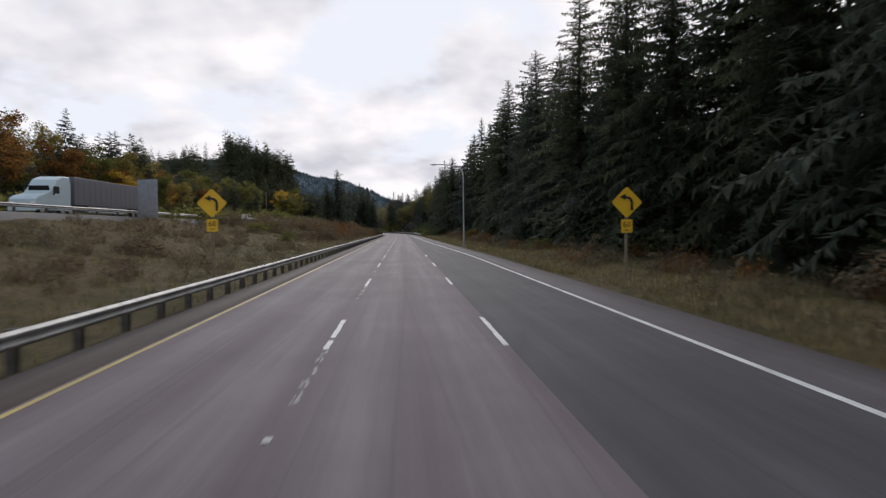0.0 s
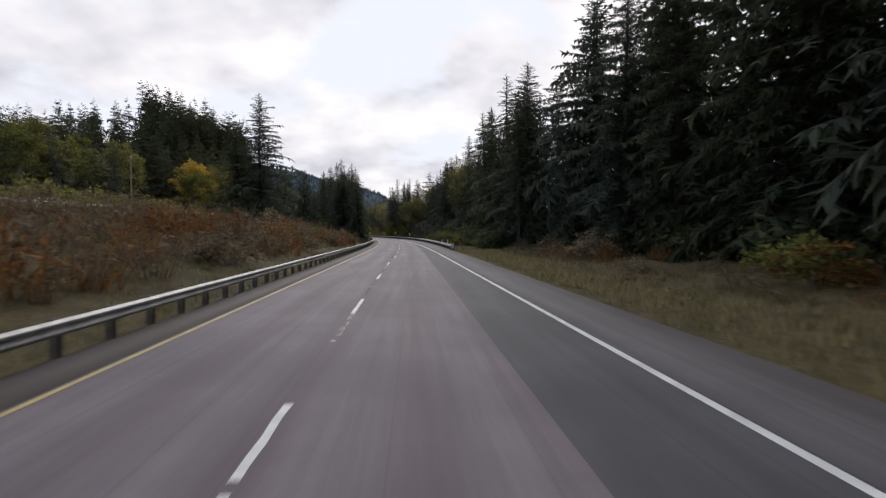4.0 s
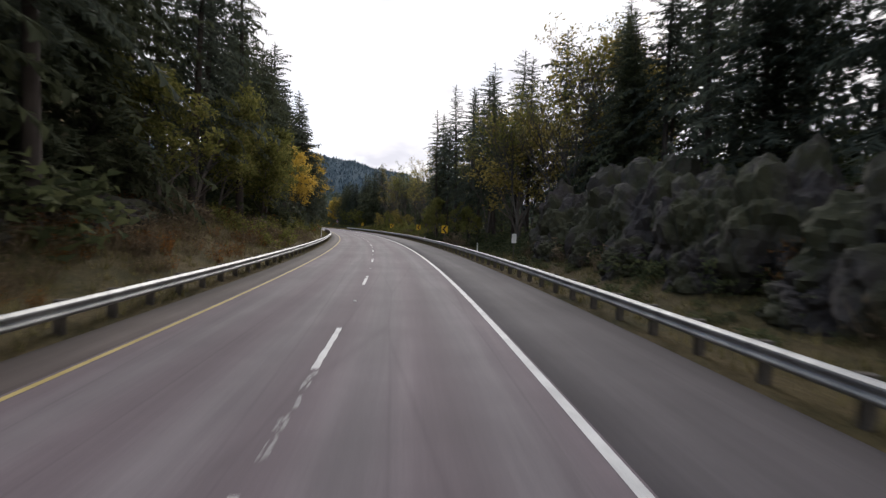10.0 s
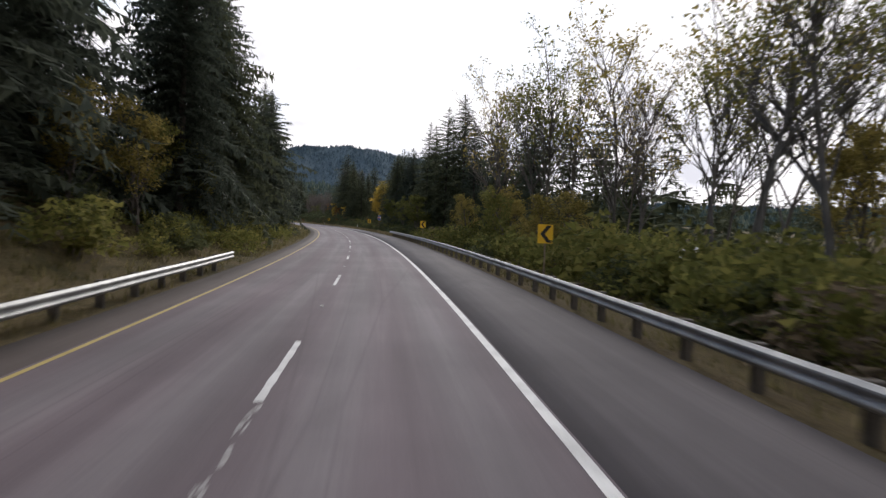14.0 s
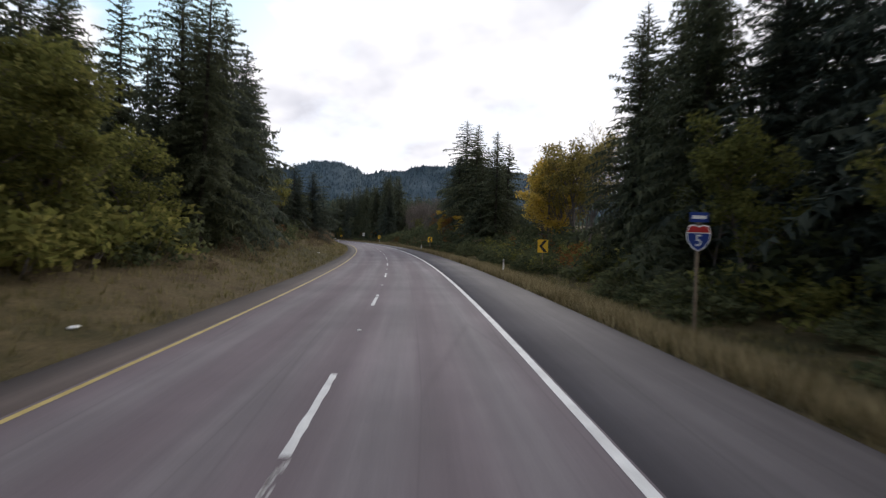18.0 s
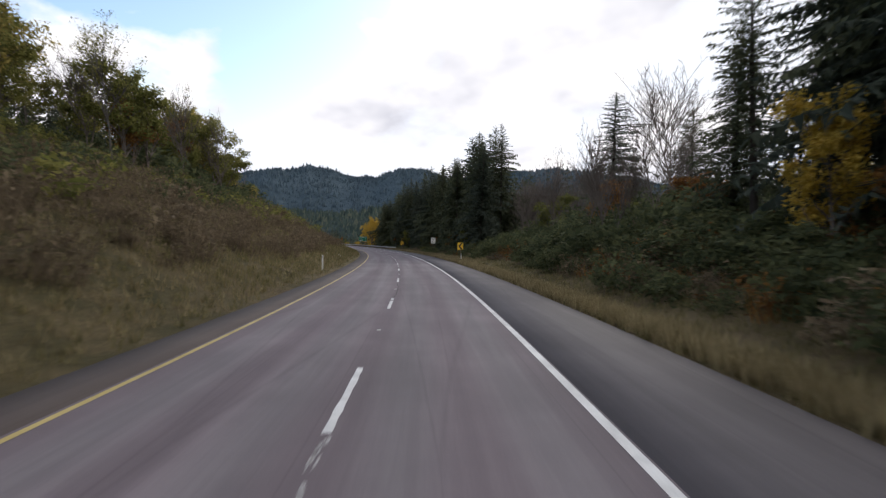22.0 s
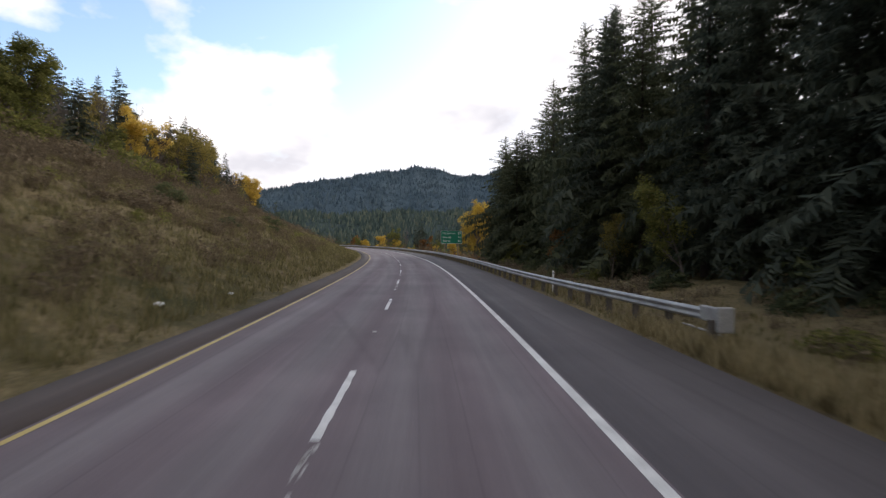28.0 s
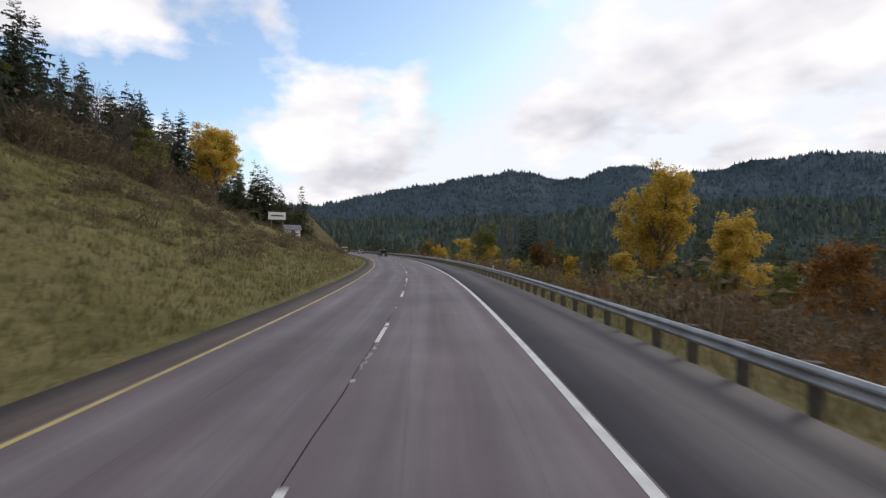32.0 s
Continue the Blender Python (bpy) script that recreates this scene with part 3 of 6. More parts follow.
# a white survey mark on the shoulder
bm = bmesh.new()
box(bm, -0.75, 0.75, -0.07, 0.07, 0, 0.004)
box(bm, -0.09, 0.05, -1.1, -0.074, 0, 0.004)
mark = from_bm("painted_mark", bm, M_WHITE)
ob = new("painted_mark", mark)
x, y = road(430.3, 4.9)
ob.matrix_basis = pose(float(x), float(y), 0.003, 0, 0, math.degrees(heading(430)) + 8)
tagged(ob, "white painted survey mark on the shoulder asphalt", "road marking", kind="structure")


# opposite carriageway on the bank
def far_u(s):
    return np.interp(s, (-60, 110, 190, 260, 320), (-34.5, -34.5, -31.5, -27, -25))


def far_z(s):
    return np.interp(s, (-60, 90, 150, 190, 260, 320), (3.9, 4.0, 4.3, 4.5, 4.5, 4.8))


def far_road():
    s = np.arange(-40, 316, 4.0)
    f = np.linspace(-6, 6, 5)
    us = far_u(s)[:, None] + f[None, :]
    zs = np.broadcast_to(far_z(s)[:, None], us.shape)
    us = np.concatenate([us[:, :1] - 1.5, us, us[:, -1:] + 1.5], 1)
    zs = np.concatenate([zs[:, :1] - 2.5, zs, zs[:, -1:] - 2.5], 1)
    ob = new("road_opposite", strip_mesh("road_opposite", s, us, zs, M_FAR_ROAD))
    tagged(ob, "opposite carriageway on the grassy bank", "road", kind="structure")


far_road()


# ------------------------------------------------------------------ distance
def ridge(name, label, centre, radius, depth, profile, mat, rough_h, seed, trees, tall, tree_mat):
    """A wooded ridge round the place: profile gives degrees of height over degrees to the left of +y."""
    az = np.arange(-180, 180, 0.3)
    el = np.interp(az, [p[0] for p in profile], [p[1] for p in profile])
    top = np.tan(np.radians(el)) * radius
    rng = np.random.RandomState(seed)
    top = top + rough_h * (smooth_noise(az * 10, az * 0, 12, seed) + 0.7 * smooth_noise(az * 10, az * 0, 4.3, seed + 1)) + rng.uniform(-1, 1, len(az)) * rough_h * 0.22
    rr = [0.0, 0.15, 0.35, 0.55, 0.75, 0.9, 1.0, 1.25]
    hh = [0.0, 0.16, 0.38, 0.6, 0.8, 0.93, 1.0, 0.8]
    verts = []
    for k, (a, b) in enumerate(zip(rr, hh)):
        r = radius - depth * (1 - a) + (smooth_noise(az * 10, az * 0 + k * 9, 45, seed + 2) * depth * 0.10 if 0 < k < 6 else 0)
        z = -20 + (top + 20) * b + (smooth_noise(az * 10, az * 0 + k * 31, 30, seed + 3) * 0.06 * (top + 20) if 0 < k < 6 else 0)
        verts.append(np.stack([centre[0] - np.sin(np.radians(az)) * r, centre[1] + np.cos(np.radians(az)) * r, z], -1))
    n = len(az)
    v = np.concatenate(verts)
    faces = []
    for k in range(len(rr) - 1):
        a = np.arange(n)
        b = (a + 1) % n
        faces.append(np.stack([k * n + b, k * n + a, (k + 1) * n + a, (k + 1) * n + b], -1))
    ob = new(name, mesh(name, v, np.concatenate(faces), mat, True))
    tagged(ob, label, "hills", kind="structure")
    # its trees, as small ragged cones on the slope that faces the road
    grid = np.stack(verts)
    pick = np.nonzero((az > -40) & (az < 75))[0]
    i = rng.choice(pick, trees)
    f = rng.uniform(0.25, 6.15, trees)
    k0 = f.astype(int)
    w1 = (f - k0)[:, None]
    p = grid[k0, i] * (1 - w1) + grid[k0 + 1, i] * w1
    p[:, :2] += rng.uniform(-.003, .003, (trees, 2)) * radius
    h = rng.uniform(.35, 1.0, trees) ** 1.3 * tall * (1 + 0.35 * np.sin(p[:, 0] * .02) * np.cos(p[:, 1] * .017))
    ang = np.linspace(0, 2 * np.pi, 5, endpoint=False)[None, :] + rng.uniform(0, 6.28, (trees, 1))
    r = h[:, None] * rng.uniform(.2, .38, (trees, 5))
    base = np.stack([p[:, :1] + r * np.cos(ang), p[:, 1:2] + r * np.sin(ang), p[:, 2:3] + rng.uniform(-.25, .1, (trees, 5)) * h[:, None]], -1)
    top_v = (p + np.stack([h * 0, h * 0, h * .9], -1))[:, None, :]
    tv = np.concatenate([base, top_v], 1).reshape(-1, 3)
    j = np.arange(trees)[:, None] * 6
    q = np.arange(5)[None, :]
    tf = np.stack([j + q, j + (q + 1) % 5, j + 5 + 0 * q], -1).reshape(-1, 3)
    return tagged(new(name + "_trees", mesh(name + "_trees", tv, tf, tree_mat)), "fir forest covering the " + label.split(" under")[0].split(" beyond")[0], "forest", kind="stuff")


# both ridges take base colours with the haze of distance painted in
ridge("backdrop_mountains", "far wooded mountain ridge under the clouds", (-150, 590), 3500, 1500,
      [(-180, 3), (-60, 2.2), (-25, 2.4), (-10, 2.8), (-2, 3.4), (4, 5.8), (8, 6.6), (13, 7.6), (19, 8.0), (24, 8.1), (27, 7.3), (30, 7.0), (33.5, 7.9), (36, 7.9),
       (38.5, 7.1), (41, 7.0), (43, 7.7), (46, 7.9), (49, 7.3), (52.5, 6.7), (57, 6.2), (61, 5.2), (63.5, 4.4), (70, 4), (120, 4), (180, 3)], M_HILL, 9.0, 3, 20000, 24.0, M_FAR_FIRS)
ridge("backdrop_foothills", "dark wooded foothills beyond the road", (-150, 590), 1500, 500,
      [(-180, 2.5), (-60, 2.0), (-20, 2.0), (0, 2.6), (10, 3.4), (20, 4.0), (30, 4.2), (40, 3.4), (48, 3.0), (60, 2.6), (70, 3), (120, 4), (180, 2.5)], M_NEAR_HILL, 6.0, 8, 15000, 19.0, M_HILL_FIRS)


# ------------------------------------------------------------------ plants
def conifer_mesh(seed, n=120, m=6, bottom=0.12, width=0.13, gap=0.0, trunk_sides=7, fat=1.0, fine=1):
    """A fir one metre high: tapered trunk and drooping, feathered boughs. Returns trunk and crown."""
    rng = np.random.RandomState(seed)
    sides = np.linspace(0, 2 * np.pi, trunk_sides, endpoint=False)
    hs = np.array([-0.02, 0.0, 0.25, 0.6, 0.97])
    rs = np.array([0.014, 0.0125, 0.010, 0.006, 0.0012])
    wob = rng.uniform(-.004, .004, (len(hs), 2))
    tv = np.concatenate([np.stack([r * np.cos(sides) + wx, r * np.sin(sides) + wy, np.full(trunk_sides, h)], -1) for h, r, (wx, wy) in zip(hs, rs, wob)])
    tf = []
    for k in range(len(hs) - 1):
        for i in range(trunk_sides):
            j = (i + 1) % trunk_sides
            tf.append((k * trunk_sides + i, k * trunk_sides + j, (k + 1) * trunk_sides + j, (k + 1) * trunk_sides + i))
    verts, faces = [], []
    az = rng.uniform(0, 6.28)
    lop, p1, p2 = rng.uniform(0, 6.28, 3)
    whorls = max(8, n // 7)
    for b in range(n):
        w = int(b * whorls / n)
        t = min(0.995, ((w + rng.uniform(-.1, .75)) / whorls)) if b % 2 else (b + rng.uniform(0, 1)) / n
        t = max(0.0, t) ** 0.84
        z = bottom + (0.985 - bottom) * t
        if gap and t < 0.55 and rng.rand() < gap:
            continue
        az += 2.4 + rng.uniform(-.5, .5)
        lobe = 1 + 0.20 * math.sin(2 * az + p1 + 8 * t) + 0.15 * math.sin(3 * az + p2 - 15 * t) + 0.14 * math.cos(az - lop)
        shape = (1 - t) ** 0.64 * (0.66 + 0.34 * min(1, t * 4 + 0.3))
        ln = width * (shape * rng.uniform(0.5, 1.12) * lobe * (1.3 if rng.rand() < 0.1 else 1.0) + 0.03)
        droop = rng.uniform(0.2, 0.85) * (1 - 0.75 * t)
        rise = rng.uniform(-0.15, 0.2) + 0.3 * t + 0.6 * max(0, t - 0.75)
        swing = rng.uniform(-.25, .25)
        ca, sa = math.cos(az), math.sin(az)

        def at(r, side=0.0, down=0.0):
            rr = r * ln
            sd = side + swing * rr * r
            return (ca * rr - sa * sd, sa * rr + ca * sd, z + rise * rr - droop * rr * r - down)
        mm = m if t < 0.45 else (max(5, m * 3 // 4) if t < 0.8 else max(4, m // 2))
        for i in range(mm):
            r0, r1 = 0.04 + 0.96 * i / mm, 0.04 + 0.96 * (i + 1) / mm
            for side in (-1, 1) * fine:
                w = fat * ln * ((0.19 * (1 - r0) + 0.09) if fine == 1 else (0.17 * (1 - r0) + 0.085)) * rng.uniform(.4, 1.45)
                base = len(verts)
                if fine > 1:
                    ra = rng.uniform(r0 - 0.02, r1)
                    rb = ra + (r1 - r0) * rng.uniform(.3, .55)
                    tilt = rng.uniform(-.06, .12) * ln
                    verts += [at(ra, 0.0, tilt * .1), at(rb, side * w * .12, tilt * .2), at(min(1.08, ra + rng.uniform(0, .10)), side * w, tilt)]
                else:
                    verts += [at(r0, -side * 0.02 * ln * fat), at(r1, 0.0), at(min(1.1, r1 + rng.uniform(-.04, .13)), side * w, ln * rng.uniform(-.05, .16))]
                faces.append((base, base + 1, base + 2) if side > 0 else (base + 1, base, base + 2))
            base = len(verts)
            verts += [at(r0), at(r1), at(r0 + rng.uniform(.1, 1.2) / mm, rng.uniform(-.14, .14) * ln, fat * ln * (rng.uniform(.05, .2) if fine == 1 else rng.uniform(.04, .14)))]
            faces.append((base, base + 2, base + 1))
    tip = len(verts)
    for k in range(3):
        a = k * 2.1
        verts += [(0, 0, 1.0), (0.0035 * math.cos(a), 0.0035 * math.sin(a), 0.95), (0.0035 * math.cos(a + 1.2), 0.0035 * math.sin(a + 1.2), 0.95)]
        faces.append((tip + 3 * k, tip + 3 * k + 1, tip + 3 * k + 2))
    return (tv, tf), (np.array(verts), faces)


def limb_tree(seed, levels, top=1.0, lean=0.05, fork=0.35, spread=0.75, thick=0.016):
    """Trunk, limbs and twigs of a broad-leaved tree one metre high, grown as one skin; and its twig ends."""
    rng = np.random.RandomState(seed)
    verts, faces, ends = [], [], []

    def ring(c, d, r, sides):
        p = np.cross(d, (0.3, 0.2, 0.93))
        p /= np.linalg.norm(p) + 1e-9
        q = np.cross(d, p)
        base = len(verts)
        for k in range(sides):
            an = 6.283 * k / sides
            verts.append(c + r * (p * math.cos(an) + q * math.sin(an)))
        return list(range(base, base + sides))

    def grow(first, a, d, ln, r, lev):
        steps, sides = (9, 6) if lev == 0 else ((4, 3) if lev == 1 else (2, 3))
        pos, prev, nodes = a, first, []
        for i in range(steps):
            d = d + rng.uniform(-.09, .09, 3) + np.array([0, 0, .05 if lev else 0])
            d = d / np.linalg.norm(d)
            pos = pos + d * ln / steps
            nxt = ring(pos, d, r * (1 - .85 * (i + 1) / steps) + 0.0008, sides)
            for k in range(sides):
                j = (k + 1) % sides
                faces.append((prev[k], prev[j], nxt[j], nxt[k]))
            nodes.append((pos, nxt, (i + 1) / steps))
            prev = nxt
        ends.append((pos, lev))
        if lev + 1 >= len(levels):
            return
        usable = [n for n in nodes if n[2] > (fork if lev == 0 else 0.2)]
        for k in range(levels[lev + 1]):
            p, rg, f = usable[rng.randint(len(usable))]
            az = rng.uniform(0, 6.283)
            out = np.array([math.cos(az), math.sin(az), 0])
            nd = d * (1 - spread * .6) + out * spread * rng.uniform(.6, 1.1) + np.array([0, 0, .25])
            base = rg[::2] if len(rg) == 6 else rg
            grow(base, p, nd / np.linalg.norm(nd), ln * rng.uniform(.38, .62) * (1.15 - .5 * f), r * .45 * (1.1 - .5 * f), lev + 1)

    start = np.array([0, 0, -0.02])
    d0 = np.array([rng.uniform(-lean, lean), rng.uniform(-lean, lean), 1.0])
    grow(ring(start, d0 / np.linalg.norm(d0), thick * 1.1, 6), start, d0, 0.78 * top, thick, 0)
    return (np.array(verts), faces), ends


def leaf_cloud(seed, centres, per, radius, size):
    """Many small bent leaves round the centres."""
    rng = np.random.RandomState(seed)
    c = np.repeat(np.asarray(centres, float), per, 0)
    n = len(c)
    off = rng.normal(0, 1, (n, 3))
    off *= (radius * rng.uniform(0.2, 1, (n, 1)) / (np.linalg.norm(off, axis=1, keepdims=True) + 1e-9))
    off[:, 2] *= 0.75
    c = c + off
    a = rng.normal(0, 1, (n, 3))
    a /= np.linalg.norm(a, axis=1, keepdims=True)
    b = np.cross(a, rng.normal(0, 1, (n, 3)))
    b /= np.linalg.norm(b, axis=1, keepdims=True) + 1e-9
    sz = size * rng.uniform(.55, 1.3, (n, 1))
    v = np.stack([c - a * sz, c + b * sz * .8 + a * sz * .2, c + a * sz * 1.1 - b * sz * .5], 1).reshape(-1, 3)
    i = np.arange(n) * 3
    return v, np.stack([i, i + 1, i + 2], -1).tolist()


def tree_kind(name, trunk, crown, trunk_mat, crown_mat, label, category, group):
    """A pattern of a tree, one metre high; plant() sets copies of it."""
    tm = mesh("trunk", trunk[0], trunk[1], trunk_mat, True)
    cm = mesh("crown", crown[0], crown[1], crown_mat) if crown is not None else None
    return dict(name=name, trunk=tm, crown=cm, label=label, category=category, group=group)


def plant(kind, s, u, h, wide=1.0, turn=None, sink=0.15, rng=random, lone=False):
    p = spot(s, u, -sink)
    a = rng.uniform(0, 360) if turn is None else turn
    if kind["name"] == "fir_tree" and not lone and not -25.0 < u < 25.5:
        FAR_FIRS.append((p, h, wide, math.radians(a)))
        return None
    e = new(kind["name"])
    e.matrix_basis = Matrix.Translation(p) @ pose(0, 0, 0, rng.uniform(-2, 2), rng.uniform(-2, 2), a) @ Matrix.Diagonal((h * wide, h * wide, h, 1))
    child("trunk", kind["trunk"], e)
    if kind["crown"] is not None:
        child("crown", kind["near"] if "near" in kind and (lone or -17.5 < u < 22.5) else kind["crown"], e)
    return tagged(e, kind["label"], kind["category"], kind["group"])


FIRS, FAR_FIRS = [], []
for k in range(7):
    tr, cr = conifer_mesh(20 + k, 240, 11, 0.03 + 0.02 * (k % 3), 0.17 + 0.016 * (k % 4), 0.0, 7, 1.1)
    FIRS.append(tree_kind("fir_tree", tr, cr, M_BARK, (M_NEEDLE, M_NEEDLE_B)[k % 2], "tall dark green fir with drooping boughs in the roadside forest", "tree", "roadside firs"))
    tr, cr = conifer_mesh(20 + k, 385, 15, 0.03 + 0.02 * (k % 3), 0.182 + 0.016 * (k % 4), 0.0, 7, 1.12, 2)
    FIRS[k]["near"] = mesh("crown", cr[0], cr[1], (M_NEEDLE, M_NEEDLE_B)[k % 2])
TALL = []
for k in range(5):
    tr, cr = conifer_mesh(60 + k, 190, 12, 0.20 + 0.05 * (k % 3), 0.145 + 0.012 * k, 0.3, 7, 1.0)
    TALL.append(tree_kind("fir_tree", tr, cr, M_BARK, (M_NEEDLE_B, M_NEEDLE)[k % 2], "tall fir with a bare lower trunk and ragged boughs", "tree", "roadside firs"))
    tr, cr = conifer_mesh(60 + k, 235, 14, 0.20 + 0.05 * (k % 3), 0.145 + 0.012 * k, 0.25, 7, 0.95, 2)
    TALL[k]["near"] = mesh("crown", cr[0], cr[1], (M_NEEDLE_B, M_NEEDLE)[k % 2])


def leafy(seed, mat, label, name, group, per=26, radius=0.085, size=0.016, levels=(1, 11, 4), bark=None, spread=0.8, fork=0.3):
    tr, ends = limb_tree(seed, levels, fork=fork, spread=spread, thick=0.008 if bark else 0.015)
    tips = [p for p, lev in ends if lev >= 1]
    cr = leaf_cloud(seed, tips, per, radius, size)
    return tree_kind(name, tr, cr, bark or M_TWIG, mat, label, "tree", group)


GOLDEN = [leafy(100 + k, M_GOLD, "broad maple in golden autumn leaf", "maple_tree", "golden maples", 105, 0.095, 0.0145, (1, 14, 4), None, 0.8, 0.1) for k in range(3)]
OLIVE = [leafy(110 + k, M_OLIVE, "leafy tree turning yellow-green in autumn", "alder_tree", "turning alders", 80, 0.095, 0.0145, (1, 13, 4), None, 0.75, 0.12) for k in range(3)]
RUSTY = [leafy(120 + k, M_RUST, "small tree with rust-brown autumn leaves", "rusty_tree", "rusty trees", 85, 0.095, 0.0145, (1, 13, 4), None, 0.8, 0.1) for k in range(2)]
FADED = [leafy(125 + k, M_FADED, "leafy tree fading to dull gold on the hillside", "faded_tree", "faded trees", 60, 0.09, 0.0125, (1, 14, 4), None, 0.7, 0.15) for k in range(2)]
POPLAR = [leafy(130 + k, M_GOLD, "tall golden cottonwood with upright limbs", "cottonwood_tree", "golden cottonwoods", 120, 0.07, 0.0095, (1, 24, 5), None, 0.62, 0.16) for k in range(2)]
THIN = [leafy(140 + k, (M_OLIVE, M_FADED)[k % 2], "slender alder with pale trunk and thin yellowing leaves", "slender_alder", "slender alders", 15, 0.05, 0.0075, (1, 16, 6), M_PALE_BARK, 0.6, 0.3) for k in range(3)]
BARE = []
for k in range(3):
    tr, ends = limb_tree(150 + k, (1, 18, 7, 3), fork=(0.42, 0.3, 0.25)[k], spread=(0.78, 0.66, 0.5)[k], thick=0.0075)
    tv = np.array([tuple(p) for p in tr[0]])
    stem = [f for f in tr[1] if max(math.hypot(tv[j][0], tv[j][1]) for j in f) < 0.03]
    limbs = [f for f in tr[1] if max(math.hypot(tv[j][0], tv[j][1]) for j in f) >= 0.03]
    BARE.append(tree_kind("bare_tree", (tv, stem), (tv, limbs), M_TWIG, M_TWIG, "leafless grey-brown tree with fine upright twigs", "tree", "bare trees"))


def shrub_kind(seed, mat, name, label, group, n=26, per=24, flat=0.7, size=0.055):
    rng = np.random.RandomState(seed)
    a = rng.uniform(0, 6.283, n)
    r = np.sqrt(rng.uniform(0, 1, n)) * 0.48
    z = rng.uniform(0.1, 1.0, n) * (1 - (r / 0.55) ** 2) * flat + 0.08
    c = np.stack([r * np.cos(a), r * np.sin(a), z], -1)
    cr = leaf_cloud(seed, c, per, 0.2, size)
    tv, tf = [], []
    for k in range(7):
        p = c[k * 3 % n]
        b = len(tv)
        tv += [(p[0] * .15 - .012, p[1] * .15, -0.05), (p[0] * .15 + .012, p[1] * .15, -0.05), (p[0] * .15, p[1] * .15 + .015, -0.05), tuple(p)]
        tf += [(b, b + 1, b + 3), (b + 1, b + 2, b + 3), (b + 2, b, b + 3)]
    k = tree_kind(name, (tv, tf), cr, M_TWIG, mat, label, "shrub", group)
    return k


BRAMBLE = [shrub_kind(200 + k, M_BRAMBLE, "bramble_bush", "dense green bramble bush on the roadside bank", "bramble bushes", 40, 44, 0.7, 0.04) for k in range(3)]
DRYBUSH = [shrub_kind(210 + k, M_DRY, "dry_bush", "brown dry autumn bush on the bank", "dry bushes", 30, 24, 0.8, 0.042) for k in range(3)]
RUSTBUSH = [shrub_kind(220 + k, M_RUST, "rusty_bush", "rust-coloured autumn bush behind the verge", "rusty bushes", 28, 24, 0.8, 0.042) for k in range(2)]
GOLDBUSH = [shrub_kind(230 + k, M_GOLD, "golden_bush", "small bush with golden autumn leaves", "golden bushes", 24, 14, 0.9, 0.05) for k in range(2)]
OLIVEBUSH = [shrub_kind(240 + k, M_OLIVE, "green_bush", "yellow-green bush at the forest edge", "green bushes", 30, 24, 0.85, 0.045) for k in range(2)]

RNG = random.Random(5)


def rows_of(kinds, s0, s1, u0, u1, count, h0, h1, w0=0.85, w1=1.15, rng=RNG):
    for i in range(count):
        s = s0 + (s1 - s0) * (i + rng.uniform(0.1, 0.9)) / count
        k = kinds[rng.randrange(len(kinds))]
        plant(k, s, rng.uniform(u0, u1), rng.uniform(h0, h1), rng.uniform(w0, w1), rng=rng)


# ------------------------------------------------------------------ the woods
# right of the road
rows_of(FIRS, -30, 165, 20.5, 24, 30, 24, 32)
rows_of(FIRS + TALL, -30, 170, 26, 32, 11, 26, 32)
rows_of(TALL + TALL + FIRS, 165, 206, 16, 21, 14, 20, 27, 0.95, 1.2)
rows_of(FIRS, 165, 212, 21, 25, 4, 20, 25, 0.9, 1.1)
rows_of(THIN, 204, 236, 16, 24, 9, 13, 18)
rows_of(BARE, 204, 234, 16, 24, 4, 12, 17)
rows_of(THIN, 214, 240, 14, 20, 6, 13, 17)
plant(FIRS[0], 221, 17.0, 24.0, 1.05, 0, rng=RNG)
plant(TALL[0], 212, 16.0, 19.0, 1.1, 0, rng=RNG)
plant(TALL[2], 217, 19.0, 20.0, 1.0, 70, rng=RNG)
plant(TALL[4], 226, 18.5, 18.0, 1.1, 140, rng=RNG)
plant(FIRS[0], 257, 18.5, 20.0, 0.75, 90, rng=RNG)
plant(FIRS[6], 246, 19.5, 17.0, 0.9, 90, rng=RNG)
plant(FIRS[3], 245.5, 15.5, 20.0, 0.95, 10, rng=RNG)
rows_of(TALL + FIRS[:2], 240, 296, 18, 24, 11, 16, 21, 1.0, 1.2)
rows_of(TALL + FIRS, 258, 290, 17.0, 20, 6, 13, 17, 1.0, 1.2)
rows_of(TALL + FIRS[:2], 244, 284, 18, 25, 8, 15, 21)
rows_of(THIN + THIN + FADED, 286, 312, 14.5, 26, 22, 12, 17)
rows_of(TALL, 300, 352, 13.5, 18, 15, 22, 28)
rows_of(TALL, 296, 352, 21, 30, 5, 22, 28)
rows_of(OLIVE, 306, 350, 12.5, 14, 4, 5, 8)
rows_of(THIN, 356, 405, 15, 26, 10, 15, 20)
rows_of(BARE[:2], 352, 405, 18, 30, 5, 14, 19)
rows_of(THIN, 350, 392, 17, 30, 7, 15, 20)
rows_of(OLIVEBUSH, 358, 386, -9.6, -7.6, 9, 1.4, 2.8, 1.0, 1.4)
rows_of(OLIVE + FADED, 376, 412, 13, 19, 10, 4, 8, 1.0, 1.3)
rows_of(FADED, 350, 372, 24, 32, 6, 8, 13)
rows_of(FIRS, 395, 425, 17, 26, 6, 15, 19)
rows_of(FIRS + TALL, 425, 442, 15, 22, 6, 20, 25)
plant(OLIVE[0], 431, 13.0, 7.0, 1.25, 40, rng=RNG)
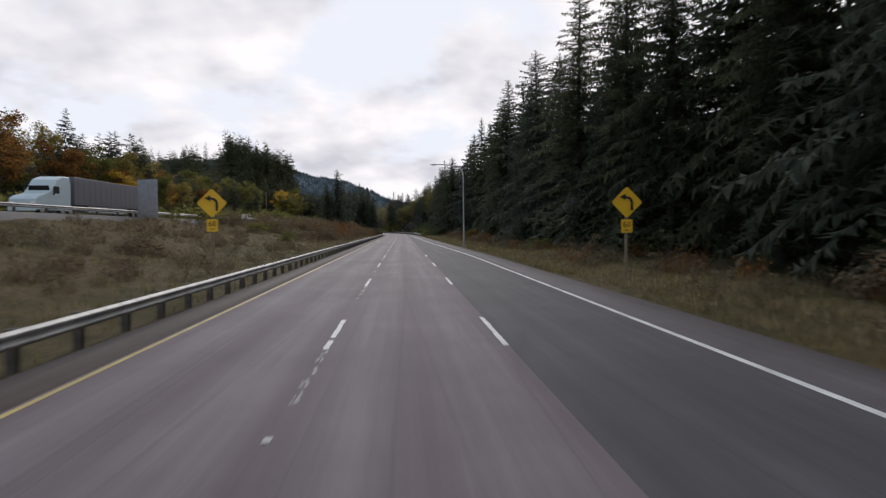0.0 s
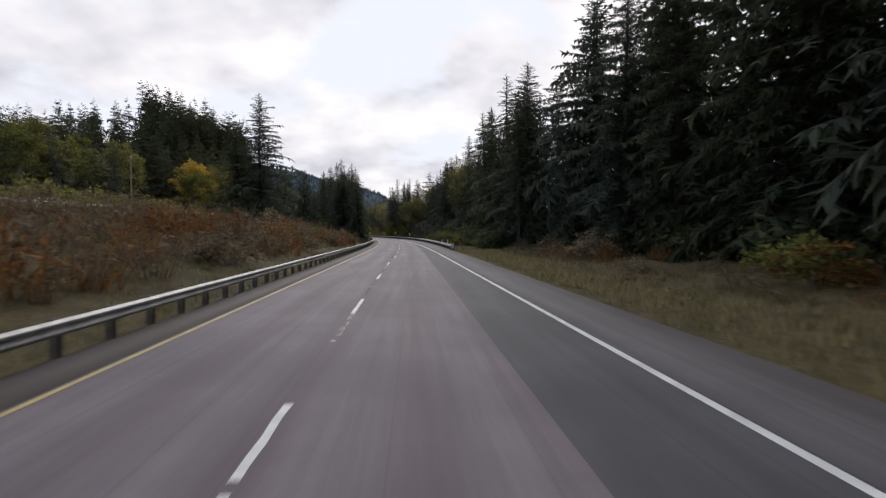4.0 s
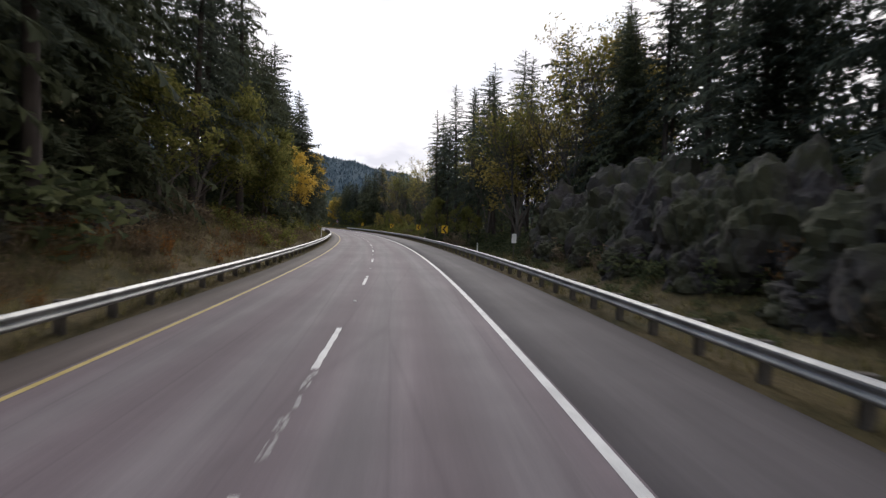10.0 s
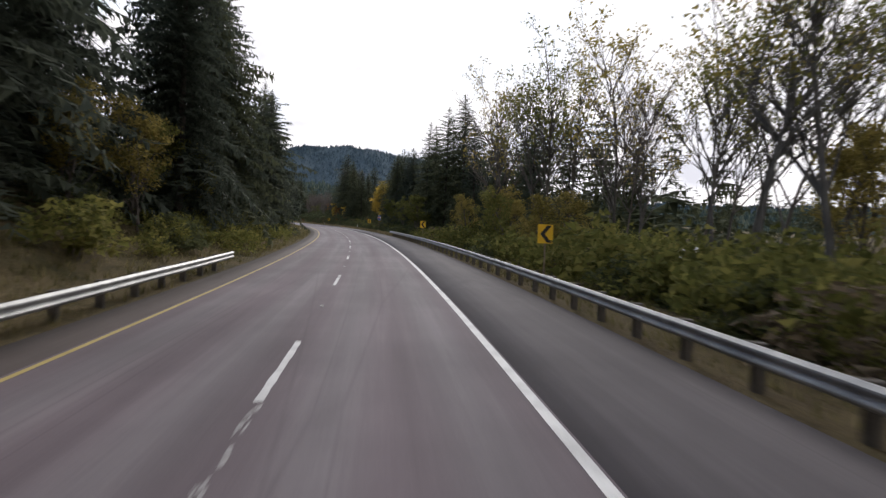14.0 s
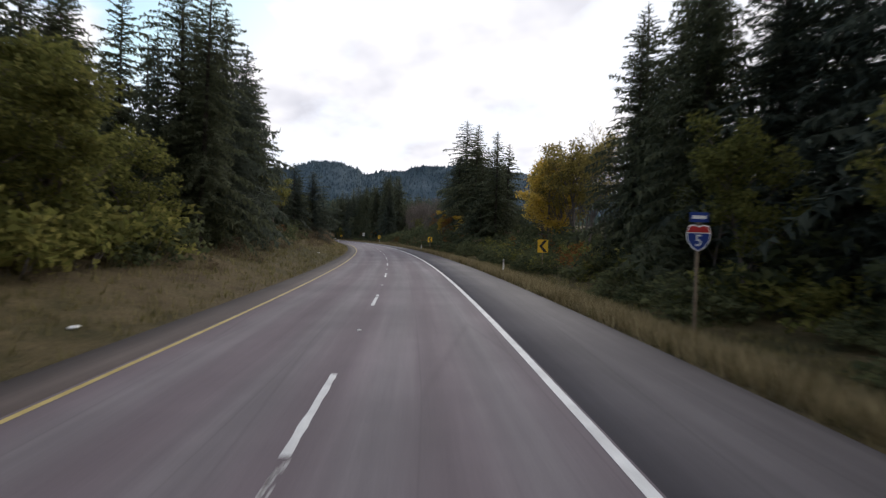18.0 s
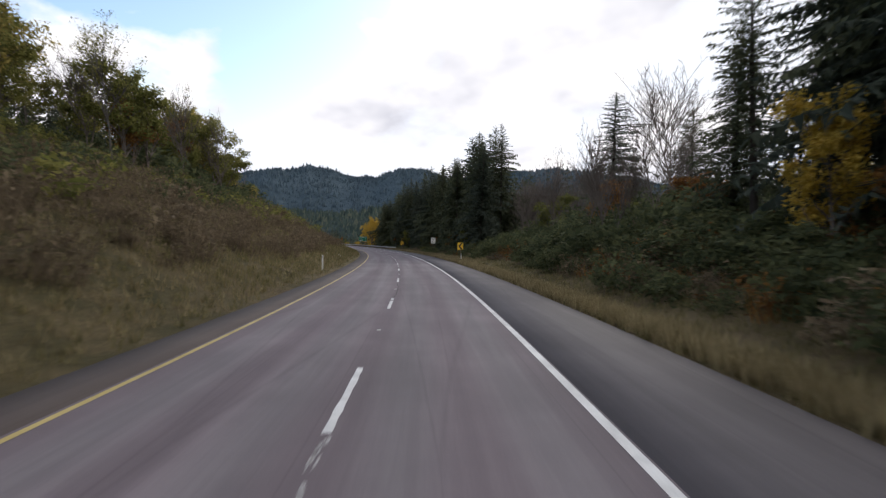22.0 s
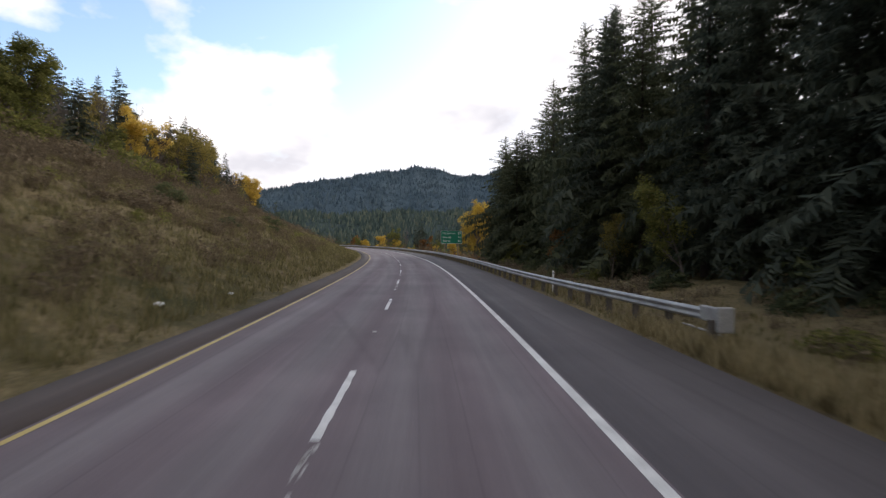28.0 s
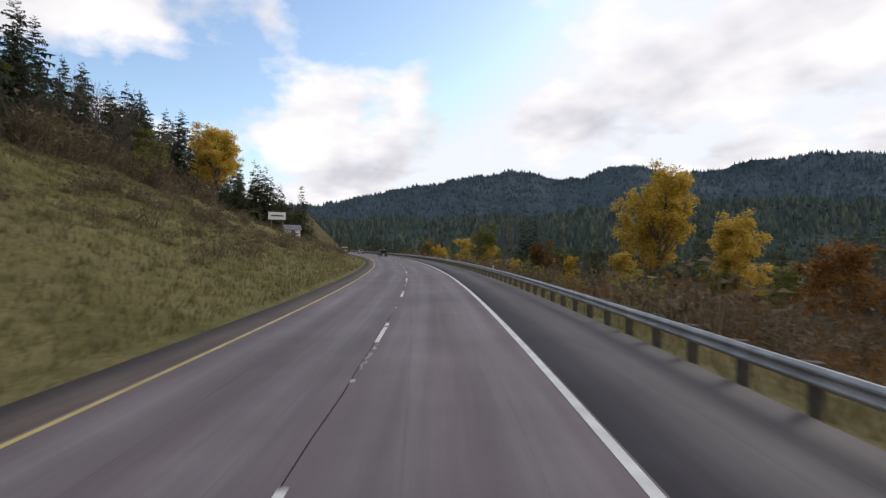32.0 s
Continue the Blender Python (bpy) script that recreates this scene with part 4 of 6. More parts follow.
rows_of(FIRS, 452, 482, 15.5, 21, 12, 15, 20, 1.0, 1.2)
rows_of(OLIVE[1:], 446, 470, 13.5, 15, 3, 6, 8)
rows_of(BARE[:2] + THIN, 490, 512, 24, 34, 7, 11, 15)
rows_of(FADED + GOLDEN[:1], 499, 516, 20, 26, 7, 10, 13)
rows_of(BARE, 486, 528, 22, 34, 6, 11, 15)
plant(FIRS[4], 522.5, 18.0, 19.0, 1.2, 15, rng=RNG)
plant(FIRS[6], 527.0, 16.5, 15.0, 1.2, 75, rng=RNG)
plant(FIRS[2], 540.0, 18.6, 22.0, 1.15, 10, rng=RNG)
plant(FIRS[5], 556, 21.0, 26.0, 1.2, 70, rng=RNG)
rows_of(FIRS + TALL, 530, 562, 19, 24, 6, 17, 21, 1.1, 1.3)
rows_of(FIRS, 522, 560, 28, 36, 7, 13, 17)
rows_of(GOLDEN[:1] + RUSTY, 540, 562, 16, 18, 3, 5, 7)
plant(FIRS[1], 647.5, 50.7, 35.5, 1.45, 30, rng=RNG, lone=True)
rows_of(BARE, 584, 618, 26, 36, 10, 7, 10)
rows_of(BARE[2:], 578, 596, 16, 22, 9, 7, 10, 1.0, 1.2)
rows_of(BARE[1:], 614, 640, 22, 32, 12, 9, 12, 0.9, 1.1)
rows_of(RUSTY + OLIVE[:1], 566, 616, 22, 32, 7, 4, 7, 1.1, 1.4)
plant(FIRS[3], 625, 15.0, 18.0, 1.1, 5, rng=RNG)
rows_of(FIRS, 630, 768, 18, 21.5, 26, 20, 26)
rows_of(FIRS, 640, 768, 22, 25, 15, 23, 29, 1.0, 1.2)
rows_of(FIRS + TALL, 655, 766, 21, 28, 14, 22, 28)
rows_of(RUSTY[:1] + OLIVE + FADED, 640, 766, 15.5, 18, 8, 4, 7)
rows_of(FIRS, 762, 777, 18, 24, 8, 20, 25, 1.0, 1.25)
plant(FIRS[5], 797, 29.0, 24.0, 0.85, 0, rng=RNG)
plant(FIRS[2], 784, 23.5, 25.0, 1.05, 90, rng=RNG)
plant(FIRS[0], 780, 25.0, 26.0, 1.1, 30, rng=RNG)
plant(FIRS[6], 776, 21.5, 24.0, 1.1, 150, rng=RNG)
# the valley
plant(POPLAR[0], 873, 48.0, 24.5, 0.9, 0, rng=RNG)
plant(POPLAR[1], 879, 50.5, 22.5, 0.9, 80, rng=RNG)
plant(POPLAR[0], 849, 45.0, 14.5, 0.9, 140, rng=RNG)
plant(POPLAR[1], 852, 47.5, 13.5, 0.85, 30, rng=RNG)
rows_of(RUSTY + OLIVE + BARE, 800, 1000, 20, 60, 34, 7, 12)
rows_of(GOLDEN, 852, 960, 18, 34, 7, 6, 10)
rows_of(FIRS, 900, 1000, 24, 60, 8, 12, 20)
# left of the road
rows_of(FIRS, -10, 190, -66, -54, 18, 11, 16)
rows_of(FIRS, 110, 200, -62, -48, 12, 9, 14)
rows_of(FADED + RUSTY, 20, 170, -58, -50, 16, 8, 13)
rows_of(OLIVE + FADED, 30, 220, -64, -54, 18, 10, 15)
rows_of(OLIVE + RUSTY, 60, 190, -56, -48, 10, 7, 11)
rows_of(TALL + FIRS, 238, 285, -42, -30, 20, 14, 18)
rows_of(FIRS, 255, 275, -28, -22, 5, 10, 13, 1.0, 1.25)
rows_of(FIRS + TALL, 232, 254, -30, -22, 7, 13, 17, 1.0, 1.2)
rows_of(FIRS, 181, 194, -60, -54, 3, 11, 14, 1.2, 1.4)
plant(FIRS[1], 230.5, -9.0, 16.5, 1.1, 0, rng=RNG)
plant(FIRS[4], 234.5, -8.6, 14.5, 1.1, 120, rng=RNG)
plant(FIRS[2], 239.0, -9.6, 15.5, 1.1, 210, rng=RNG)
plant(TALL[1], 244.0, -10.5, 17.5, 1.2, 60, rng=RNG)
rows_of(FIRS + TALL, 250, 336, -14, -9.5, 20, 17, 23, 0.95, 1.15)
rows_of(TALL, 280, 372, -18, -12.5, 12, 18, 23)
rows_of(FIRS, 241, 262, -15, -12.5, 6, 15, 18, 1.1, 1.2)
rows_of(GOLDEN, 306, 322, -13, -10, 3, 9, 12)
rows_of(GOLDEN + FADED, 334, 356, -14, -10.5, 8, 10, 14, 1.0, 1.2)
rows_of(FIRS, 338, 360, -16, -12, 6, 19, 23)
rows_of(OLIVE, 268, 300, -12, -9.5, 5, 6, 10)
rows_of(FIRS, 359, 374, -15, -11.5, 4, 19, 23, 1.1, 1.3)
rows_of(OLIVE + FADED, 366, 386, -12, -9.5, 6, 4, 7)
rows_of(FIRS, 374, 392, -12.5, -10, 6, 20, 24, 0.95, 1.15)
plant(FIRS[3], 409.0, -9.4, 17.0, 1.15, 30, rng=RNG)
plant(FIRS[6], 414.0, -10.5, 12.5, 1.2, 200, rng=RNG)
plant(FIRS[0], 398.0, -16.0, 11.0, 1.2, 100, rng=RNG)
rows_of(FIRS, 424, 447, -15.5, -11.5, 9, 17, 22)
rows_of(FIRS, 424, 446, -20, -15.5, 6, 15, 18)
rows_of(FIRS, 452, 500, -26, -18, 12, 14, 19)
rows_of(OLIVE, 450, 470, -14, -11, 6, 5, 7.5, 1.1, 1.35)
rows_of(FIRS, 448, 474, -17, -13.5, 6, 10, 13, 1.05, 1.3)
rows_of(OLIVEBUSH, 449, 472, -13, -10.2, 10, 2.6, 4.4, 1.0, 1.3)
rows_of(FIRS, 474, 500, -15, -11.5, 9, 15, 19, 1.0, 1.25)
plant(FIRS[1], 523.5, -13.0, 11.0, 1.4, 20, rng=RNG)
plant(FIRS[3], 530.0, -10.8, 11.5, 1.55, 60, rng=RNG)
plant(FIRS[5], 520.5, -15.0, 10.0, 1.5, 0, rng=RNG)
plant(FIRS[0], 529.0, -12.8, 9.6, 1.5, 40, rng=RNG)
rows_of(OLIVE + FADED, 536, 556, -18, -13, 8, 4.2, 6.2, 1.0, 1.25)
rows_of(FIRS, 500, 520, -26, -18, 5, 14, 18)
plant(FIRS[2], 513, -19.0, 15.0, 1.1, 50, rng=RNG)
plant(FIRS[6], 509, -21.0, 16.0, 1.1, 150, rng=RNG)
rows_of(OLIVE, 504, 516, -18, -14, 5, 4.5, 6.5, 1.1, 1.3)
rows_of(OLIVE + BARE, 528, 556, -26, -17, 9, 3.5, 5.5)
rows_of(FADED + BARE + OLIVE + THIN, 545, 622, -40, -24, 36, 7, 12)
rows_of(RUSTY, 560, 640, -36, -24, 3, 7, 9)
rows_of(BARE, 580, 720, -44, -34, 14, 8, 11)
rows_of(FIRS, 600, 730, -52, -40, 10, 8, 13)
rows_of(FADED + OLIVE[:1] + BARE + THIN, 640, 780, -46, -35, 34, 6, 10)
plant(FIRS[2], 667.6, -42.1, 11.5, 1.0, 0, rng=RNG, lone=True)
plant(FIRS[5], 722, -36, 9.0, 1.0, 0, rng=RNG)
plant(BARE[2], 685.5, -42.0, 13.0, 1.0, 0, rng=RNG)
plant(FADED[1], 698.6, -39.3, 12.0, 0.85, 40, rng=RNG)
plant(BARE[2], 720, -38.0, 9.5, 1.1, 80, rng=RNG)
rows_of(FADED + THIN, 694, 738, -38, -34.5, 7, 4, 6, 0.9, 1.1)
plant(FIRS[0], 744, -34, 9.0, 1.1, 0, rng=RNG)
plant(FIRS[4], 778, -33, 8.5, 1.1, 0, rng=RNG)
plant(GOLDEN[1], 772, -38, 11.0, 0.8, 0, rng=RNG)
rows_of(FIRS, 800, 850, -43, -37, 12, 13, 17)
rows_of(FADED, 782, 800, -38, -32, 5, 8, 11)
rows_of(BARE, 850, 885, -44, -36, 10, 8, 11)
rows_of(FIRS, 690, 860, -62, -42, 26, 11, 16)
rows_of(BARE + OLIVE, 700, 870, -44, -36, 26, 5, 9, 1.1, 1.4)
plant(POPLAR[0], 894, -34.0, 14.0, 1.2, 20, rng=RNG)
plant(POPLAR[1], 901, -36.0, 15.0, 1.2, 60, rng=RNG)
plant(POPLAR[0], 908, -37.0, 13.0, 1.2, 100, rng=RNG)
rows_of(FIRS, 850, 1000, -50, -36, 12, 11, 16)


BANK_RND = random.Random(77)
# the far roadway's edge and the hill behind it
plant(FIRS[3], 175.5, -19.6, 20.0, 1.15, 30, rng=BANK_RND, lone=True)
plant(FIRS[6], 176.5, -23.0, 15.5, 1.2, 150, rng=BANK_RND, lone=True)
rows_of(FIRS + TALL, 96, 128, -66, -56, 9, 15, 19, 1.0, 1.25, BANK_RND)
rows_of(GOLDEN + FADED, 100, 150, -55, -49, 7, 8, 11, 1.0, 1.2, BANK_RND)
rows_of(GOLDEN + OLIVE + FADED, 215, 275, -48, -38, 10, 9, 13, 1.0, 1.3, BANK_RND)
# the depth of the forest at the start
rows_of(FIRS, -30, 172, 25.6, 33, 34, 20, 28, 1.0, 1.25, BANK_RND)
rows_of(FIRS, 30, 168, 23, 25, 14, 11, 18, 1.1, 1.35, BANK_RND)
plant(FIRS[5], 494.0, 26.5, 15.5, 1.2, 0, rng=BANK_RND, lone=True)
rows_of(BRAMBLE + DRYBUSH, 702, 768, -27, -15, 13, 1.1, 2.3, 1.2, 1.8, BANK_RND)
# the bank with the bare trees
plant(FIRS[6], 647.5, 70.0, 34.5, 1.35, 80, rng=BANK_RND, lone=True)
plant(BARE[0], 618.6, 44.2, 27.0, 0.9, 20, rng=BANK_RND)
plant(BARE[1], 612.0, 42.0, 26.0, 0.9, 140, rng=BANK_RND)
rows_of(BARE[1:], 630, 650, 28, 36, 9, 13, 17, 0.9, 1.1, BANK_RND)
plant(FIRS[4], 681.6, -44.6, 10.0, 1.0, 60, rng=BANK_RND, lone=True)
rows_of(FADED + BARE, 630, 652, -44, -35, 6, 13, 16, 0.9, 1.2, BANK_RND)
rows_of(FADED + OLIVE, 610, 645, -36, -27, 9, 6, 9, 1.1, 1.4, BANK_RND)
for k, (s, u, h) in enumerate(((556, 19.0, 19.0), (561, 21.0, 18.0), (566, 19.5, 16.0), (572, 22.0, 14.0))):
    plant((TALL[1], FIRS[4], TALL[3], FIRS[2])[k], s, u, h, 1.2, 50 * k, rng=BANK_RND)


def fir_wood():
    """The firs further back, joined."""
    pats = [conifer_mesh(340 + k, 150, 7, 0.05 + 0.05 * (k % 2), 0.19 + 0.02 * (k % 3), 0.0, 7, 1.7)[1] for k in range(5)]
    vs, fs, base = [], [], 0
    for i, (p, h, wide, a) in enumerate(FAR_FIRS):
        v, f = pats[i % 5]
        c, d = math.cos(a) * h * wide, math.sin(a) * h * wide
        vs.append(np.stack([c * v[:, 0] - d * v[:, 1] + p.x, d * v[:, 0] + c * v[:, 1] + p.y, v[:, 2] * h + p.z], -1))
        fs.append(np.asarray(f) + base)
        base += len(v)
    ob = new("fir_wood", mesh("fir_wood", np.concatenate(vs), np.concatenate(fs), M_NEEDLE_B))
    tagged(ob, "dark green firs standing back from the road", "forest", kind="stuff")


fir_wood()


def woods(name, label, zones, seed):
    """Trees nobody could count, joined: zones of s, u, how many and how high."""
    pats = [conifer_mesh(300 + k, 46, 3, 0.05, 0.19, 0.0, 7, 3.2)[1] for k in range(4)]
    rng = np.random.RandomState(seed)
    vs, fs, base = [], [], 0
    for s0, s1, u0, u1, count, h0, h1 in zones:
        for i in range(count):
            s, u = rng.uniform(s0, s1), rng.uniform(u0, u1)
            v, f = pats[rng.randint(4)]
            h, a = rng.uniform(h0, h1), rng.uniform(0, 6.28)
            p = spot(s, u)
            c, d = math.cos(a) * h, math.sin(a) * h
            x, y = v[:, 0], v[:, 1]
            vs.append(np.stack([c * x - d * y + p.x, d * x + c * y + p.y, v[:, 2] * h + p.z - 0.3], -1))
            fs.append(np.asarray(f) + base)
            base += len(v)
    ob = new(name, mesh(name, np.concatenate(vs), np.concatenate(fs), M_NEEDLE))
    return tagged(ob, label, "forest", kind="stuff")


woods("forest_behind", "dense dark fir forest behind the roadside trees",
      [(-40, 170, 34, 60, 34, 22, 28), (236, 300, 34, 60, 12, 14, 19), (296, 352, 38, 80, 40, 13, 18), (296, 352, 27, 40, 26, 8, 15), (480, 530, 36, 90, 40, 10, 14), (400, 480, 28, 60, 40, 18, 24), (665, 765, 30, 56, 46, 20, 25),
       (-40, 240, -110, -62, 190, 12, 19), (352, 440, 36, 90, 60, 9, 14), (925, 1120, -50, -19, 120, 12, 18), (880, 925, -60, -42, 30, 13, 18), (130, 200, -66, -50, 30, 9, 14), (560, 720, -80, -50, 60, 9, 14), (690, 1000, -110, -62, 200, 9, 14), (290, 330, -75, -44, 36, 14, 18), (225, 300, -80, -44, 80, 14, 19), (215, 300, -150, -82, 70, 12, 17), (300, 390, -82, -56, 120, 17, 23), (300, 390, -130, -82, 60, 12, 18), (420, 520, -70, -26, 70, 14, 19), (560, 690, -110, -58, 60, 9, 14), (860, 1280, -120, -40, 150, 10, 16),
       (930, 1280, -36, -16, 40, 10, 15), (1000, 1280, 14, 60, 70, 10, 15), (880, 1280, 60, 260, 240, 13, 22), (770, 890, 62, 220, 150, 15, 22), (-40, 172, 27, 37, 70, 11, 20), (308, 385, -62, -47, 56, 20, 26), (285, 325, -66, -56, 20, 18, 23)], 4)


def twig_clump(rng, stems=46, leaves=95):
    """A thicket one metre high: thin leaning stems with small dry leaves."""
    a, r = rng.uniform(0, 6.283, stems), np.sqrt(rng.uniform(0, 1, stems)) * 0.32
    h = rng.uniform(.45, 1.05, stems) * (1.05 - r)
    lean = rng.uniform(.1, .5, stems) * h
    x, y = r * np.cos(a), r * np.sin(a)
    b = a + rng.uniform(-1.2, 1.2, stems)
    tip = np.stack([x + lean * np.cos(b), y + lean * np.sin(b), h], -1)
    c = rng.uniform(0, 6.283, stems)
    wd = rng.uniform(.006, .013, stems)
    dx, dy = wd * np.cos(c), wd * np.sin(c)
    v1 = np.stack([np.stack([x - dx, y - dy, 0 * x], -1), np.stack([x + dx, y + dy, 0 * x], -1), tip], 1).reshape(-1, 3)
    k = rng.randint(0, stems, leaves)
    f = rng.uniform(.25, 1.0, leaves)[:, None]
    foot = np.stack([x, y, 0 * x], -1)
    p = foot[k] * (1 - f) + tip[k] * f + rng.normal(0, .06, (leaves, 3))
    p[:, 2] = np.maximum(p[:, 2], .04)
    d1, d2 = rng.normal(0, .034, (leaves, 3)), rng.normal(0, .034, (leaves, 3))
    v2 = np.stack([p - d1, p + d1, p + d2], 1).reshape(-1, 3)
    v = np.concatenate([v1, v2])
    return v, np.arange(len(v)).reshape(-1, 3)


def brush(name, label, mat, zones, seed, twiggy=False):
    """Undergrowth that nobody could count: zones of s, u, how many, how high and how wide."""
    pats = []
    for k in range(5):
        rng = np.random.RandomState(seed * 10 + k)
        if twiggy:
            pats.append(twig_clump(rng))
            continue
        a, r = rng.uniform(0, 6.283, 9), np.sqrt(rng.uniform(0, 1, 9)) * 0.42
        c = np.stack([r * np.cos(a), r * np.sin(a), rng.uniform(.15, .8, 9) * (1 - r * r * 2)], -1)
        v, f = leaf_cloud(seed + k, c, 19, 0.26, 0.06)
        pats.append((v, np.asarray(f)))
    rng = np.random.RandomState(seed)
    vs, fs, base = [], [], 0
    for s0, s1, u0, u1, count, h0, h1 in zones:
        for i in range(count):
            p = spot(rng.uniform(s0, s1), rng.uniform(u0, u1))
            v, f = pats[rng.randint(5)]
            h, a = rng.uniform(h0, h1), rng.uniform(0, 6.28)
            w = h * rng.uniform(0.9, 1.5)
            c, d = math.cos(a) * w, math.sin(a) * w
            vs.append(np.stack([c * v[:, 0] - d * v[:, 1] + p.x, d * v[:, 0] + c * v[:, 1] + p.y, v[:, 2] * h + p.z - 0.1], -1))
            fs.append(f + base)
            base += len(v)
    ob = new(name, mesh(name, np.concatenate(vs), np.concatenate(fs), mat))
    return tagged(ob, label, "undergrowth", kind="stuff")


brush("dark_undergrowth", "dark green undergrowth on the forest floor", M_BRAMBLE,
      [(-40, 170, 19.5, 34, 300, 1.5, 4.5), (170, 250, 11.5, 34, 260, 1.5, 4.5), (250, 300, 15.5, 30, 160, 1.2, 3.5), (244, 296, 10.5, 16.5, 210, .5, 1.9), (240, 300, 7.9, 12, 240, .25, .8), (290, 350, 12, 34, 170, 1.0, 3.0), (294, 354, 18, 34, 150, 2.4, 5.0), (350, 425, 12, 34, 90, 1.2, 3.0), (425, 530, 13, 34, 220, 1.5, 4), (530, 625, 13, 36, 260, 1.2, 3), (568, 622, 13.5, 26, 130, 2.0, 4.2),
       (625, 770, 17, 34, 300, 1.2, 4), (225, 420, -30, -8.5, 380, 1.2, 3.5), (420, 530, -30, -10, 200, 1.2, 3.2), (-40, 225, -72, -46, 260, 2, 5), (530, 700, -46, -16, 260, 1.2, 3.2), (596, 652, 28, 52, 150, 4, 8.5), (560, 624, 24, 34, 90, 3, 5.5), (600, 660, -44, -26, 160, 2.5, 5), (526, 566, 10.5, 17, 130, .8, 2.4)], 31)
brush("dry_undergrowth", "brown dry brush and saplings on the banks", M_DRY,
      [(-30, 200, -28, -8.5, 700, .5, 1.6), (90, 200, -28, -9, 200, 1.4, 3.6), (425, 560, -18, -8, 130, .6, 1.6), (525, 690, -36, -9, 420, .8, 2.6), (600, 700, -30, -8.5, 420, .5, 1.6), (150, 180, -26.5, -22, 50, 1.2, 2.6), (172, 268, -26, -17, 260, 1.2, 2.8), (670, 745, -34, -8, 420, .5, 1.7), (690, 900, -64, -34, 330, 1.5, 4), (690, 830, -52, -35, 420, 1.2, 3), (520, 600, -20, -8, 260, .9, 2.4), (745, 800, -24, -11, 40, .4, 1.0),
       (800, 980, -44, -8, 260, .8, 2.6), (770, 800, 12, 60, 110, .7, 2.0), (800, 1000, 12, 60, 340, 1.5, 5), (815, 940, 22, 50, 200, 3, 6.5), (790, 900, 45, 115, 240, 3, 6), (530, 625, 11, 30, 150, .8, 2.2), (625, 770, 9.5, 17.5, 300, .4, 1.1), (-30, 165, 12.5, 21, 240, .5, 1.6), (850, 1100, 60, 240, 260, 3, 8), (246, 284, 10.5, 16, 150, .5, 1.6), (244, 306, -13, -6.4, 260, .5, 1.5), (660, 760, -36, -10, 520, .4, 1.3), (735, 805, -36, -16, 460, .5, 1.5), (660, 800, -38, -22, 500, .8, 2.2), (780, 885, -46, -34, 330, 2, 6), (700, 800, -40, -28, 200, 1.2, 3.2)], 32, True)
brush("olive_undergrowth", "yellow-green and rusty scrub among the trees", M_OLIVE,
      [(60, 200, -56, -28, 130, 2, 5), (280, 330, -12, -6.6, 90, .6, 1.8), (372, 412, -12, -6.5, 110, .6, 1.8), (345, 355, 11, 30, 30, 1.2, 3.2), (350, 414, 13, 27, 260, 2.0, 4.4), (420, 530, 12, 20, 120, 1.0, 2.6), (374, 425, 11, 30, 150, 1.2, 3.6), (355, 374, 23.5, 32, 30, 1.5, 4), (355, 374, 10.5, 15, 40, .5, 1.1), (540, 700, -46, -14, 240, 1.0, 3.2), (690, 900, -66, -36, 330, 1.8, 5), (690, 830, -60, -36, 330, 1.6, 4), (780, 1000, 16, 70, 120, 2, 6), (690, 800, -44, -30, 120, 1.5, 3.5), (665, 800, -34, -12, 60, .6, 1.6)], 33)
brush("rust_undergrowth", "rust-red autumn scrub on banks and forest edge", M_RUST,
      [(0, 165, 14, 20, 70, .8, 2.0), (110, 200, -24, -8, 90, 1.0, 3.0), (60, 190, -58, -46, 60, 2, 5), (530, 625, 11, 26, 90, .8, 2.4), (640, 900, -64, -36, 40, 1.8, 4.5), (780, 1000, 20, 70, 130, 2, 6), (790, 900, 16, 40, 160, 1.0, 3.2), (240, 262, 12, 18, 60, .8, 2.0), (240, 290, -12.5, -6.4, 110, .5, 1.4), (322, 352, -11, -7.2, 70, .5, 1.5), (178, 240, -24, -15, 70, 1.0, 2.4)], 34, True)


# ------------------------------------------------------------------ bushes
rows_of(RUSTBUSH + DRYBUSH, -20, 160, 14.5, 18, 14, 1.2, 2.6, 1.2, 1.7)
rows_of(OLIVEBUSH + DRYBUSH, 10, 165, 15.5, 19, 8, 1.5, 3.2, 1.0, 1.4)
rows_of(BRAMBLE + OLIVEBUSH, 170, 236, 10, 15, 16, 1.6, 3.4, 1.1, 1.6)
plant(GOLDBUSH[0], 237, 11.2, 1.5, 1.0, 0, rng=RNG)
rows_of(BRAMBLE, 236, 300, 14, 20, 26, 1.0, 2.2, 1.2, 1.8)
rows_of(BRAMBLE + DRYBUSH, 248, 284, 15.0, 17.2, 14, 1.0, 1.8, 1.3, 1.8)
rows_of(BRAMBLE + DRYBUSH, 290, 425, 11, 16, 25, 1.2, 2.8, 1.2, 1.7)
rows_of(OLIVEBUSH, 350, 420, 11, 15, 7, 2.5, 4.5, 0.9, 1.2)
rows_of(BRAMBLE, 425, 530, 10.5, 15, 24, 1.2, 2.6, 1.2, 1.8)
rows_of(DRYBUSH + RUSTBUSH, 470, 545, 14, 22, 12, 1.5, 3.2, 1.1, 1.5)
rows_of(BRAMBLE, 535, 625, 11.5, 24, 44, 1.3, 3.0, 1.2, 1.9)
rows_of(RUSTBUSH + DRYBUSH, 540, 622, 11, 24, 18, 1.0, 2.2, 1.2, 1.7)
rows_of(BRAMBLE + OLIVEBUSH, 622, 760, 11.5, 16, 19, 1.0, 2.2, 1.2, 1.7)
